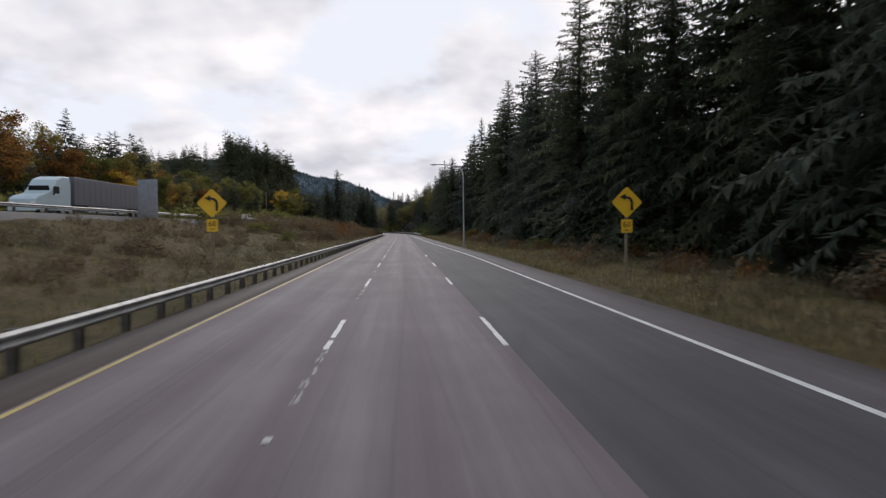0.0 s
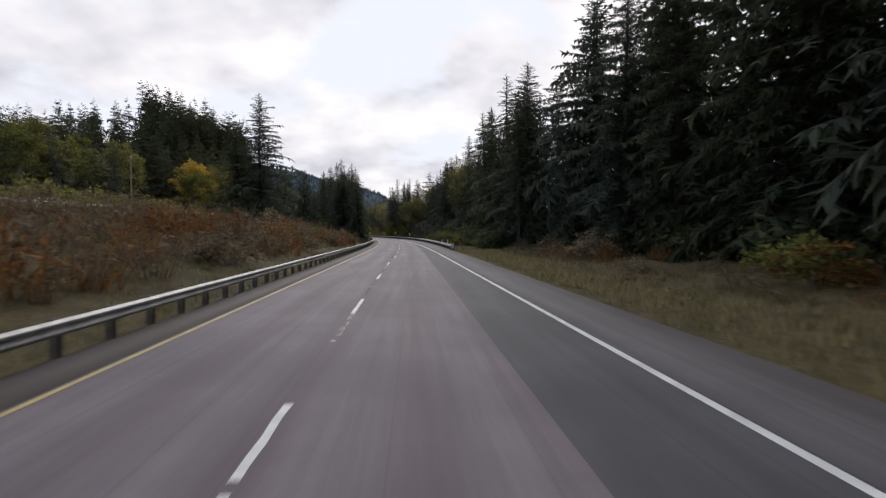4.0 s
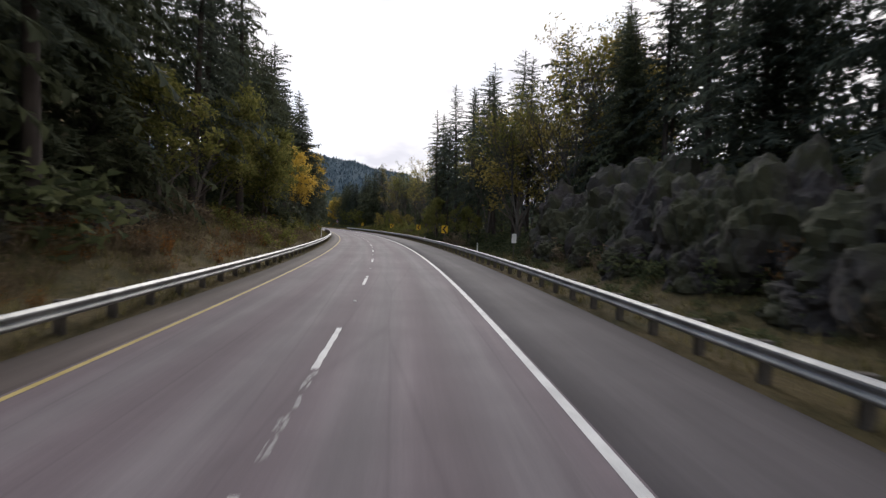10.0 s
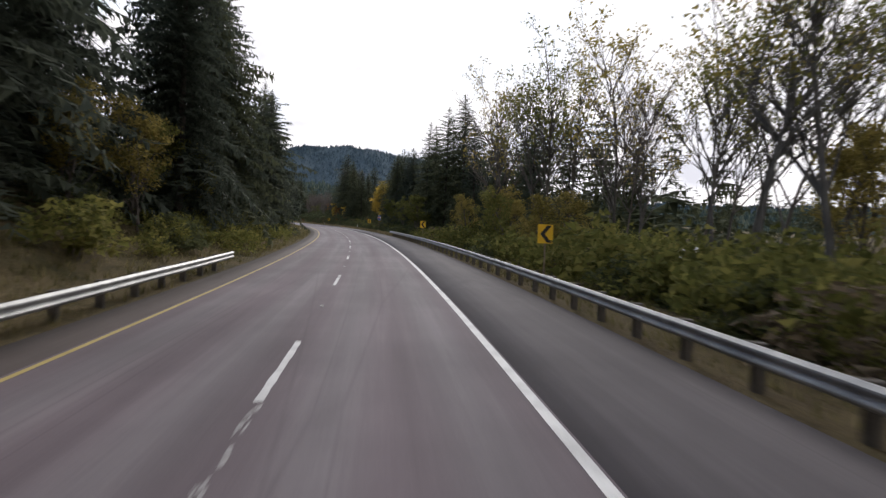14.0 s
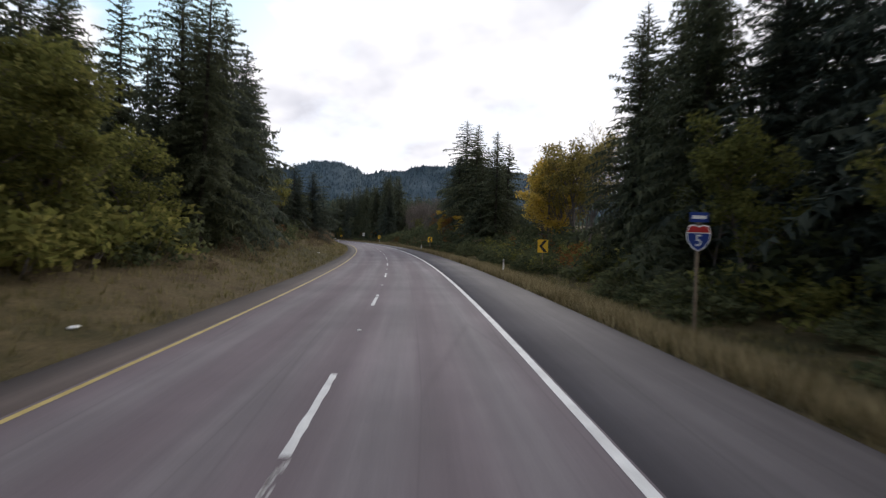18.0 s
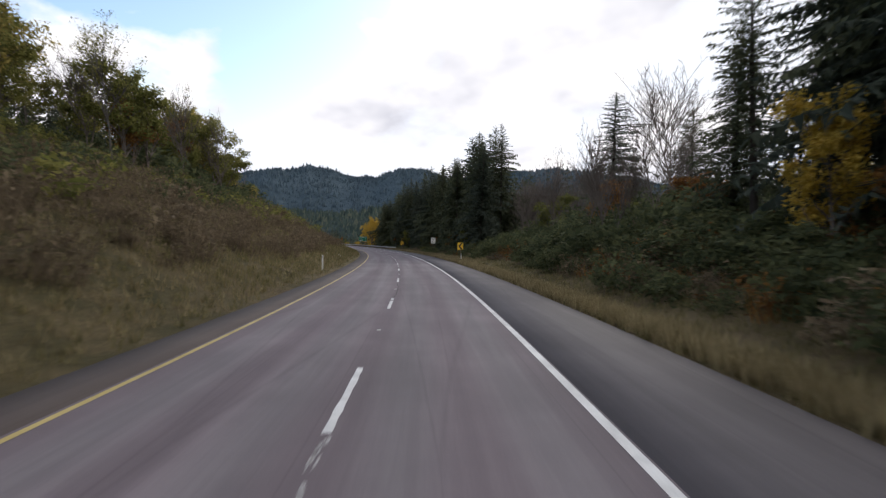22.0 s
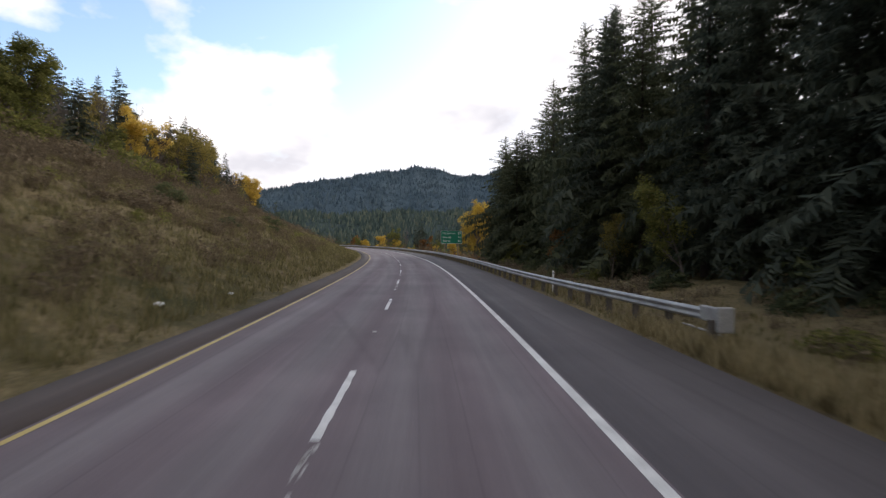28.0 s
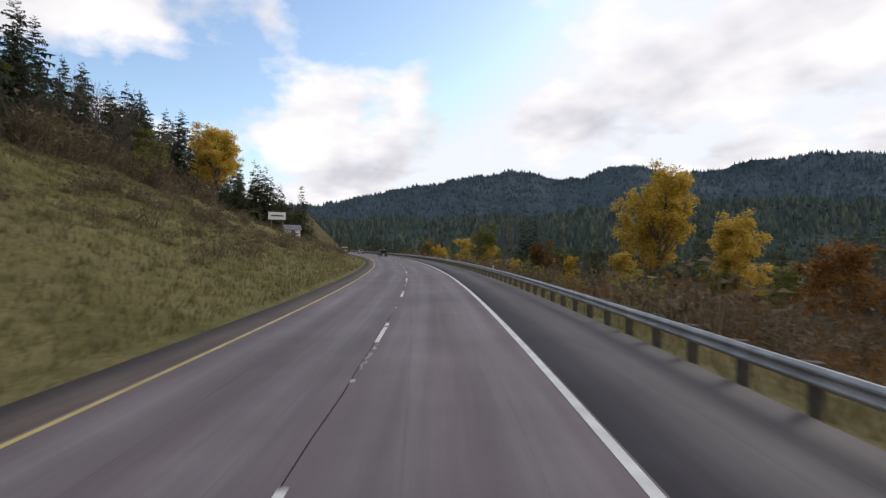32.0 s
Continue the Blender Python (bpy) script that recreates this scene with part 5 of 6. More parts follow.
rows_of(DRYBUSH, 640, 770, 11, 15, 8, 0.8, 1.6, 1.2, 1.7)
rows_of(DRYBUSH + RUSTBUSH + OLIVEBUSH, 770, 980, 13, 45, 38, 1.5, 4.0, 1.1, 1.6)
rows_of(DRYBUSH, -20, 120, -26, -9, 13, 0.9, 2.0, 1.2, 1.8)
rows_of(DRYBUSH + OLIVEBUSH, 70, 190, -27, -12, 18, 1.5, 3.6, 1.0, 1.5)
rows_of(RUSTBUSH + DRYBUSH, 120, 200, -18, -8, 14, 1.4, 3.0, 1.1, 1.6)
rows_of(BRAMBLE + DRYBUSH, 200, 372, -12, -7.5, 25, 1.0, 2.4, 1.1, 1.7)
rows_of(RUSTBUSH + GOLDBUSH, 250, 360, -12, -8, 7, 0.9, 2.0, 1.1, 1.5)
rows_of(OLIVEBUSH, 366, 410, -12, -8, 4, 1.5, 3.0, 1.0, 1.4)
rows_of(DRYBUSH + RUSTBUSH, 400, 540, -16, -9, 14, 0.8, 1.8, 1.2, 1.7)
rows_of(DRYBUSH + OLIVEBUSH + BRAMBLE, 525, 680, -34, -14, 46, 1.4, 3.6, 1.1, 1.7)
rows_of(DRYBUSH, 530, 690, -14, -9, 14, 0.6, 1.4, 1.2, 1.7)
rows_of(DRYBUSH + BRAMBLE, 680, 790, -30, -13, 11, 0.8, 2.0, 1.2, 1.8)
rows_of(DRYBUSH + OLIVEBUSH, 680, 900, -44, -30, 27, 1.5, 3.6, 1.2, 1.7)
rows_of(DRYBUSH, 780, 980, -26, -8, 22, 0.7, 1.8, 1.2, 1.7)


def grass(name, label, mat, bands, seed):
    """Tufts of blades: bands of s, u, how many and how high."""
    rng = np.random.RandomState(seed)
    vs, fs, base = [], [], 0
    for s0, s1, u0, u1, count, h0, h1 in bands:
        s, f = rng.uniform(s0, s1, count), rng.uniform(0, 1, count)
        u = u0 + (u1 - u0) * f
        if u0 > 0:
            u = u + paved_right(s) - 6.9
        x, y = road(s, u)
        z = height(s, u) - 0.03
        for b in range(5):
            a = rng.uniform(0, 6.283, count)
            h = rng.uniform(h0, h1, count)
            wd = 0.012 + 0.03 * h
            ox, oy = rng.uniform(-.16, .16, count), rng.uniform(-.16, .16, count)
            lx, ly = np.cos(a + 1.57) * h * .45, np.sin(a + 1.57) * h * .45
            v = np.stack([np.stack([x + ox - np.cos(a) * wd, y + oy - np.sin(a) * wd, z], -1), np.stack([x + ox + np.cos(a) * wd, y + oy + np.sin(a) * wd, z], -1),
                          np.stack([x + ox + lx, y + oy + ly, z + h], -1)], 1).reshape(-1, 3)
            vs.append(v)
            fs.append(np.arange(count * 3).reshape(-1, 3) + base)
            base += count * 3
    ob = new(name, mesh(name, np.concatenate(vs), np.concatenate(fs), mat))
    return tagged(ob, label, "grass", kind="stuff")


grass("straw_grass", "pale dry grass along the edge of the shoulder", M_STRAW,
      [(425, 700, 7.1, 8.9, 24000, .25, .6), (600, 690, 8.5, 11, 6000, .2, .5), (-30, 168, 8.0, 12, 4500, .15, .4), (700, 980, 7.6, 10, 3500, .15, .4), (690, 980, -20, -6, 3000, .15, .35), (520, 690, -14, -5.6, 5000, .15, .4)], 11)
grass("rough_grass", "rough olive-brown grass on verges and banks", M_GRASS,
      [(-30, 168, 7.2, 16, 9000, .1, .35), (168, 425, 7.4, 11, 4500, .1, .4), (425, 640, 7.0, 12, 9000, .1, .35), (640, 980, 7.2, 14, 7000, .1, .4),
       (-30, 220, -27, -5.4, 12000, .12, .4), (220, 420, -10, -5.2, 5000, .12, .4), (420, 700, -20, -5.2, 14000, .12, .4), (640, 770, -36, -5.4, 26000, .2, .55), (770, 850, -36, -5.4, 14000, .15, .4), (850, 980, -36, -5.2, 6000, .1, .35), (560, 640, -34, -6, 9000, .2, .5)], 12)


# ------------------------------------------------------------------ rock cut
def boulder_mesh(seed):
    bm = bmesh.new()
    bmesh.ops.create_icosphere(bm, subdivisions=5, radius=1.0)
    off = Vector((seed * 13.7, seed * 5.1, seed * 2.9))
    for v in bm.verts:
        d = v.co.normalized()
        q = d + 0.12 * noise.noise_vector(d * 3.0 + off)
        f = 0.82 + 0.2 * noise.noise(d * 1.3 + off) + 0.05 * noise.noise(d * 9 + off) + 0.03 * noise.noise(d * 23 + off)
        c = 0.0
        for scale, amp in ((1.5, 0.20), (3.7, 0.06), (8.0, 0.03)):
            far = noise.voronoi(q * scale + off)[0]
            c += amp * min(1.0, (far[1] - far[0]) * 2.4)
        v.co = d * (f + c)
    return from_bm("boulder", bm, M_ROCK)


BOULDERS = [boulder_mesh(k + 1) for k in range(5)]
# place along and right of the line, half length, half height
ROCKS = [(246, 13.4, 2.0, 1.6), (251, 13.8, 2.6, 2.7), (255, 14.2, 2.8, 3.3), (260, 14.6, 2.6, 3.9), (264, 14.4, 2.5, 3.7), (268, 14.8, 2.9, 4.1),
         (272, 14.8, 2.8, 4.3), (276, 14.4, 2.5, 3.8), (280, 14.8, 2.9, 4.2),
         (249, 12.2, 1.0, .8), (256, 12.4, 1.4, 1.3), (261, 12.5, 1.2, 1.6), (266, 12.6, 1.5, 1.5), (271, 12.6, 1.2, 1.9), (277, 12.6, 1.6, 1.6),
         (258, -11.4, 1.3, 1.2), (261, -11.8, 1.6, 1.5), (264.5, -11.6, 1.4, 1.4), (268, -11.2, 1.5, 1.1), (272, -11.4, 1.2, 1.0), (277, -11.2, 1.0, .8), (259.5, -10.4, .8, .6), (266, -10.2, .7, .6)]
for k, (s, u, along, tall) in enumerate(ROCKS):
    u -= 1.2 if u > 0 else -0.6
    x, y = road(s, u)
    ob = new("rock", BOULDERS[k % 5])
    g = float(height(s, u))
    ob.matrix_basis = pose(float(x), float(y), g + tall * 0.05, 0, 0, math.degrees(heading(s)) + 37 * k) @ Matrix.Diagonal((along * 0.8, along, tall * 0.85, 1))
    tagged(ob, "dark mossy outcrop of blasted rock beside the guardrail", "rock", "roadside rocks")


# ------------------------------------------------------------------ guardrails
def beam_mesh(side):
    """One 3.81 m length of W-shaped rail; side 1 bulges to the right, -1 to the left."""
    prof = [(0.0, .405), (0.03, .41), (.078, .458), (.083, .485), (.07, .51), (.022, .545), (.018, .563), (.022, .58), (.07, .615), (.083, .64), (.078, .667), (.03, .715), (0.0, .72)]
    verts, faces = [], []
    for y in (0.0, 3.9):
        for d, z in prof:
            verts.append((side * d, y, z))
        for d, z in prof:
            verts.append((side * (d - 0.006), y, z + (0.003 if z > .57 else -0.003)))
    n = len(prof)
    for i in range(n - 1):
        faces += [(i, i + 1, 2 * n + i + 1, 2 * n + i), (n + i + 1, n + i, 3 * n + i, 3 * n + i + 1)]
    faces += [(0, 2 * n, 3 * n, n), (n - 1, 2 * n - 1, 4 * n - 1, 3 * n - 1)]
    return mesh("rail_beam", verts, faces, M_ZINC, False)


def post_mesh(side):
    bm = bmesh.new()
    box(bm, -side * 0.26 - 0.09, -side * 0.26 + 0.09, -0.075, 0.075, -0.5, 0.70, 0.012)
    return from_bm("post", bm, M_POST)


def block_mesh(side):
    bm = bmesh.new()
    box(bm, min(-side * 0.165, -side * 0.004), max(-side * 0.165, -side * 0.004), -0.07, 0.07, 0.41, 0.715, 0.01)
    return from_bm("block", bm, M_POST)


BEAM = {k: beam_mesh(k) for k in (1, -1)}
POST = {k: post_mesh(k) for k in (1, -1)}
BLOCK = {k: block_mesh(k) for k in (1, -1)}
GUARD_LABELS = {1: "galvanised W-beam guardrail on dark posts along the inner shoulder", -1: "galvanised W-beam guardrail on dark posts along the outer shoulder"}


def guardrail(s0, s1, u_at, side):
    g = tagged(new("guardrail"), GUARD_LABELS[side], "guardrail", "guardrails")
    s, k = s0, 0
    while s < s1:
        for j in range(2):
            sp = s + 1.905 * j
            x, y = road(sp, u_at(sp))
            h = math.degrees(heading(sp))
            if j == 0:
                xe, ye = road(sp + 3.81, u_at(sp + 3.81))
                yaw = math.degrees(math.atan2(-(xe - x), ye - y))
                child("rail_beam", BEAM[side], g, "", pose(float(x), float(y), 0.003 * (k % 2), 0, 0, yaw))
            post = child("post", POST[side], g, "", pose(float(x), float(y), 0.0, 0, 0, h))
            child("block", BLOCK[side], post)
        s += 3.81
        k += 1
    return g


guard_left = guardrail(-36, 366, lambda s: -5.05, 1)
guard_mid = guardrail(169, 423, lambda s: 7.12 + 0.25 * max(0.0, (184 - s) / 15) ** 2, -1)
guard_end = guardrail(698, 1060, lambda s: 7.05 + 1.55 * max(0.0, (722 - s) / 24) ** 2, -1)


def terminal(parent, s, u, tall=0.62, deep=0.5):
    """A box-shaped impact head on the end of a rail, with its anchor strut."""
    x, y = road(s, u)
    at = pose(float(x), float(y), 0.0, 0, 0, math.degrees(heading(s)))
    bm = bmesh.new()
    box(bm, -0.24, 0.16, -0.05, 0.12, 0.22, 0.84, 0.03)
    box(bm, -0.12, 0.06, 0.1, 1.1, 0.40, 0.78, 0.03)
    part("end_head", bm, M_ZINC, parent, "pale steel impact head", at)
    bm = bmesh.new()
    tube(bm, (-.02, 0.2, 0.12), (-.02, 2.1, 0.14), 0.03, 0.03, 8)
    part("strut", bm, M_ZINC, parent, "", at)
    bm = bmesh.new()
    box(bm, -0.30, -0.12, 0.2, 0.36, -0.4, 0.5, 0.01)
    part("end_post", bm, M_POST, parent, "", at)


terminal(guard_mid, 168.0, 7.4)
terminal(guard_end, 697.0, 8.65)


def far_rail():
    """The rail along the opposite carriageway."""
    g = tagged(new("guardrail"), "low galvanised guardrail along the far carriageway on the bank", "guardrail", "guardrails")
    s = 10.0
    while s < 190:
        u = float(far_u(s)) + 5.6
        x, y = road(s, u)
        xe, ye = road(s + 3.81, u)
        child("rail_beam", BEAM[1], g, "", pose(float(x), float(y), float(far_z(s)), 0, 0, math.degrees(math.atan2(-(xe - x), ye - y))))
        child("post", POST[1], g, "", pose(float(x), float(y), float(far_z(s)), 0, 0, math.degrees(heading(s))))
        s += 3.81


far_rail()


# ------------------------------------------------------------------ signs
def stand(name, s, u, label, category, group="", turn=0.0):
    e = new(name)
    p = spot(s, u)
    e.matrix_basis = pose(p.x, p.y, p.z, 0, 0, math.degrees(heading(s)) + turn)
    return tagged(e, label, category, group), p.z


def arrow_left(bm, size, y0, y1):
    """The bent arrow of a bend-to-the-left warning."""
    k = size
    slab(bm, [(.16 * k, -.34 * k), (.27 * k, -.34 * k), (.27 * k, .0), (.24 * k, .12 * k), (.13 * k, .22 * k), (-.06 * k, .27 * k), (-.06 * k, .17 * k), (.08 * k, .12 * k), (.15 * k, .05 * k), (.16 * k, -.03 * k)], y0, y1)
    slab(bm, [(-.06 * k, .36 * k), (-.31 * k, .22 * k), (-.06 * k, .08 * k)], y0, y1)


def warning_sign(s, u, zc):
    e, g = stand("warning_sign", s, u, "yellow diamond left-bend warning sign with a 60 plaque", "road sign", "bend warnings")
    zc -= g
    bm = bmesh.new()
    box(bm, -0.045, 0.045, 0.0, 0.09, -0.4, zc + 0.5, 0.006)
    part("post", bm, M_WOOD, e, "grey timber post")
    r = 0.66
    at = pose(0, -0.01, zc)
    bm = slab(bmesh.new(), [(0.92 * r + .02, 0.05), (0.05, 0.92 * r + .02), (-0.05, 0.92 * r + .02), (-0.92 * r - .02, 0.05), (-0.92 * r - .02, -0.05), (-0.05, -0.92 * r - .02), (0.05, -0.92 * r - .02), (0.92 * r + .02, -0.05)], -0.004, 0.0)
    panel = part("panel", bm, M_SIGN_YELLOW, e, "yellow diamond panel", at)
    bm = bmesh.new()
    arrow_left(bm, 1.0, -0.010, -0.006)
    part("arrow", bm, M_SIGN_BLACK, panel, "black bent arrow")
    at2 = pose(0, -0.01, zc - 1.0)
    plaque = part("plaque", slab(bmesh.new(), rounded(0.5, 0.56, 0.04), -0.004, 0.0), M_SIGN_YELLOW, e, "yellow speed plaque", at2)
    letters("number", "60", 0.34, M_SIGN_BLACK, plaque, pose(0, -0.008, 0.06))
    letters("word", "MPH", 0.13, M_SIGN_BLACK, plaque, pose(0, -0.008, -0.19))


warning_sign(21.5, 11.0, 3.45)
warning_sign(24.5, -7.0, 3.62)


def chevron(s, u, zc):
    e, g = stand("chevron_sign", s, u, "yellow curve chevron sign with a black arrowhead on a post", "road sign", "chevron signs", -12)
    zc -= g
    bm = bmesh.new()
    box(bm, -0.04, 0.04, 0.0, 0.08, -0.4, zc + 0.45, 0.006)
    part("post", bm, M_WOOD, e)
    at = pose(0, -0.01, zc)
    panel = part("panel", slab(bmesh.new(), rounded(0.78, 0.98, 0.05), -0.004, 0.0), M_SIGN_YELLOW, e, "yellow rectangular panel", at)
    bm = slab(bmesh.new(), [(-.27, .0), (.08, .44), (.32, .44), (-.03, .0), (.32, -.44), (.08, -.44)], -0.010, -0.006)
    part("arrowhead", bm, M_SIGN_BLACK, panel, "black chevron")


for s, u in ((309.5, 9.3), (342.3, 11.2), (368.6, 10.2), (416.0, 10.7), (479.8, 11.6), (537.7, 9.9), (608.0, 8.7), (687.0, 9.0)):
    chevron(s, u, 1.95)


def speed_sign(s, u, zc):
    e, g = stand("speed_limit_sign", s, u, "white speed limit 60 sign on a dark timber post", "road sign")
    zc -= g
    bm = bmesh.new()
    box(bm, -0.05, 0.05, 0.0, 0.1, -0.4, zc + 0.5, 0.006)
    part("post", bm, M_POST, e)
    at = pose(0, -0.01, zc)
    panel = part("panel", slab(bmesh.new(), rounded(0.92, 1.22, 0.06), -0.004, 0.0), M_SIGN_WHITE, e, "white panel", at)
    ring = slab(bmesh.new(), rounded(0.86, 1.16, 0.05), -0.0065, -0.0045)
    part("border", ring, M_SIGN_BLACK, panel, "thin black border")
    part("field", slab(bmesh.new(), rounded(0.83, 1.13, 0.045), -0.0085, -0.007), M_SIGN_WHITE, panel)
    letters("word", "SPEED", 0.24, M_SIGN_BLACK, panel, pose(0, -0.012, 0.40))
    letters("word", "LIMIT", 0.24, M_SIGN_BLACK, panel, pose(0, -0.012, 0.14))
    letters("number", "60", 0.52, M_SIGN_BLACK, panel, pose(0, -0.012, -0.27))


speed_sign(645.5, 10.0, 2.75)


def distance_sign(s, u, zc):
    e, g = stand("distance_sign", s, u, "green highway distance sign with white lettering on two timber posts", "road sign")
    zc -= g
    for x in (-1.15, 1.15):
        bm = bmesh.new()
        box(bm, x - 0.09, x + 0.09, 0.02, 0.2, -0.6, zc + 0.9, 0.01)
        part("post", bm, M_WOOD, e, "weathered timber post")
    at = pose(0, -0.01, zc)
    panel = part("panel", slab(bmesh.new(), rounded(3.7, 2.2, 0.14), -0.006, 0.0), M_SIGN_WHITE, e, "white sign edge", at)
    part("field", slab(bmesh.new(), rounded(3.64, 2.14, 0.12), -0.010, -0.007), M_SIGN_GREEN, panel, "green sign face")
    for k, (a, b) in enumerate((("Mt Vernon", "23"), ("Everett", "56"), ("Seattle", "84"))):
        letters("place", a, 0.5, M_SIGN_WHITE, panel, pose(-1.55, -0.014, 0.66 - 0.66 * k), "LEFT")
        letters("miles", b, 0.5, M_SIGN_WHITE, panel, pose(1.6, -0.014, 0.66 - 0.66 * k), "RIGHT")


distance_sign(774.0, 10.4, 3.2)


def shield_sign(s, u, zc):
    e, g = stand("route_shield_sign", s, u, "blue and red interstate shield with a five on a post", "road sign")
    zc -= g
    bm = bmesh.new()
    box(bm, -0.04, 0.04, 0.0, 0.08, -0.4, zc + 0.75, 0.006)
    part("post", bm, M_WOOD, e)
    out = [(0, -.40), (.2, -.28), (.34, -.08), (.37, .12), (.30, .34), (.15, .38), (0, .33), (-.15, .38), (-.30, .34), (-.37, .12), (-.34, -.08), (-.2, -.28)]
    at = pose(0, -0.01, zc)
    panel = part("panel", slab(bmesh.new(), [(x * 1.06, z * 1.06) for x, z in out], -0.004, 0.0), M_SIGN_WHITE, e, "white shield edge", at)
    part("field", slab(bmesh.new(), [(0, -.39), (.19, -.27), (.33, -.08), (.355, .13), (-.355, .13), (-.33, -.08), (-.19, -.27)], -0.008, -0.005), M_SIGN_BLUE, panel, "blue shield field")
    part("band", slab(bmesh.new(), [(.355, .16), (.29, .32), (.15, .36), (0, .31), (-.15, .36), (-.29, .32), (-.355, .16)], -0.008, -0.005), M_SIGN_RED, panel, "red top band")
    letters("number", "5", 0.5, M_SIGN_WHITE, panel, pose(0, -0.012, -0.1))
    top = part("top_plaque", slab(bmesh.new(), rounded(0.6, 0.3, 0.03), -0.004, 0.0), M_SIGN_BLUE, e, "small blue plaque with worn lettering", pose(0, -0.01, zc + 0.62))
    part("lettering", slab(bmesh.new(), rounded(0.44, 0.1, 0.01), -0.008, -0.005), M_SIGN_WHITE, top)


shield_sign(456.6, 9.9, 2.6)


def delineator(s, u, tall=1.15):
    e, g = stand("delineator_post", s, u, "slim white roadside delineator post with a reflector", "road post", "delineator posts")
    bm = box(bmesh.new(), -0.055, 0.055, -0.012, 0.012, -0.3, tall, 0.008)
    part("stake", bm, M_SIGN_WHITE, e)
    bm = box(bmesh.new(), -0.04, 0.04, -0.019, -0.0125, tall - 0.2, tall - 0.06, 0.003)
    part("reflector", bm, M_ALU, e, "small grey reflector")


for s, u in ((289, 8.9), (320, 8.4), (186, 8.3), (197, 8.3), (477.8, 8.2), (537.5, 8.3), (606.5, 8.6), (712, 8.3), (832, 8.1), (869, 8.3), (238.5, -6.1), (317, -6.1), (579.5, -5.9)):
    delineator(s, u)


def marker_panel(s, u):
    e, g = stand("marker_panel", s, u, "small pale grey panel on a post behind the guardrail", "road sign")
    part("post", box(bmesh.new(), -0.03, 0.03, 0.0, 0.06, -0.3, 1.7, 0.004), M_POST, e)
    part("panel", slab(bmesh.new(), rounded(0.34, 0.66, 0.03), -0.004, 0.0), M_SIGN_WHITE, e, "", pose(0, -0.01, 1.5))


marker_panel(281.0, 9.9)


def sign_back(s, u, z):
    """The back of a large sign that faces the other way."""
    e, g = stand("large_sign", s, u, "grey back of a large highway sign on the far carriageway", "road sign", turn=-18)
    z0 = z - g
    for x in (-0.8, 0.8):
        part("post", box(bmesh.new(), x - 0.08, x + 0.08, 0.08, 0.24, -0.5, z0 + 4.6, 0.01), M_WOOD, e)
    panel = part("panel", box(bmesh.new(), -1.35, 1.36, 0.0, 0.03, z0 + 0.2, z0 + 4.7, 0.006), M_ALU, e, "ribbed aluminium panel")
    for k in range(8):
        part("rib", box(bmesh.new(), -1.34 + 0.34 * k, -1.29 + 0.34 * k, 0.03, 0.05, z0 + 0.22, z0 + 4.68), M_ALU, panel)
    part("brace", box(bmesh.new(), -1.4, 1.4, 0.05, 0.09, z0 + 1.2, z0 + 1.32), M_ALU, e)
    part("brace", box(bmesh.new(), -1.4, 1.4, 0.05, 0.09, z0 + 3.5, z0 + 3.62), M_ALU, e)


sign_back(63.0, -27.6, 3.6)


def utility_pole(s, u, tall):
    e, g = stand("utility_pole", s, u, "bare weathered timber utility pole on the bank", "pole", "utility poles")
    part("shaft", tube(bmesh.new(), (0, 0, -0.6), (0, 0, tall), 0.17, 0.11, 12), M_WOOD, e, smooth=False)
    part("cap", tube(bmesh.new(), (0, 0, tall), (0, 0, tall + 0.12), 0.15, 0.10, 12), M_ALU, e)
    part("crossarm", box(bmesh.new(), -0.7, 0.7, -0.06, 0.06, tall - 0.7, tall - 0.55, 0.01), M_WOOD, e)


utility_pole(150, -50.0, 10.5)
utility_pole(196, -47.0, 10.0)


def street_lamp(s, u):
    e, g = stand("street_lamp", s, u, "tall grey highway lamp with a curved arm over the lane", "lamp")
    part("base", tube(bmesh.new(), (0, 0, -0.3), (0, 0, 0.35), 0.24, 0.22, 16), M_ALU, e, "concrete-grey base")
    part("pole", tube(bmesh.new(), (0, 0, 0.35), (-0.05, 0, 9.6), 0.13, 0.075, 14), M_ALU, e, smooth=False)
    pts = [(-0.05, 0, 9.6), (-0.12, 0, 10.1), (-0.35, 0, 10.5), (-0.8, 0, 10.8), (-1.5, 0, 10.98), (-2.6, 0, 11.1), (-3.5, 0, 11.15)]
    bm = bmesh.new()
    for a, b in zip(pts, pts[1:]):
        tube(bm, a, b, 0.07, 0.06, 10)
    part("arm", bm, M_ALU, e)
    bm = bmesh.new()
    bmesh.ops.create_uvsphere(bm, u_segments=16, v_segments=8, radius=1.0, matrix=Matrix.LocRotScale((-4.0, 0, 11.13), None, (0.52, 0.19, 0.10)))
    head = part("head", bm, M_ALU, e, "cobra-head lantern", smooth=True)
    bm = bmesh.new()
    bmesh.ops.create_uvsphere(bm, u_segments=14, v_segments=7, radius=1.0, matrix=Matrix.LocRotScale((-4.05, 0, 11.06), None, (0.30, 0.15, 0.09)))
    part("lens", bm, M_SIGN_WHITE, head, "clear lamp lens", smooth=True)


street_lamp(70.8, 9.9)


# ------------------------------------------------------------------ vehicles
def wheel(parent, x, y, r, wide=0.22):
    bm = bmesh.new()
    tube(bm, (x - wide / 2, y, r), (x + wide / 2, y, r), r, r, 20)
    t = part("wheel", bm, M_TYRE, parent, "black tyre")
    bm = bmesh.new()
    side = 1 if x > 0 else -1
    tube(bm, (x + side * (wide / 2), y, r), (x + side * (wide / 2 + 0.012), y, r), r * 0.62, r * 0.55, 14)
    part("rim", bm, M_RIM, t)


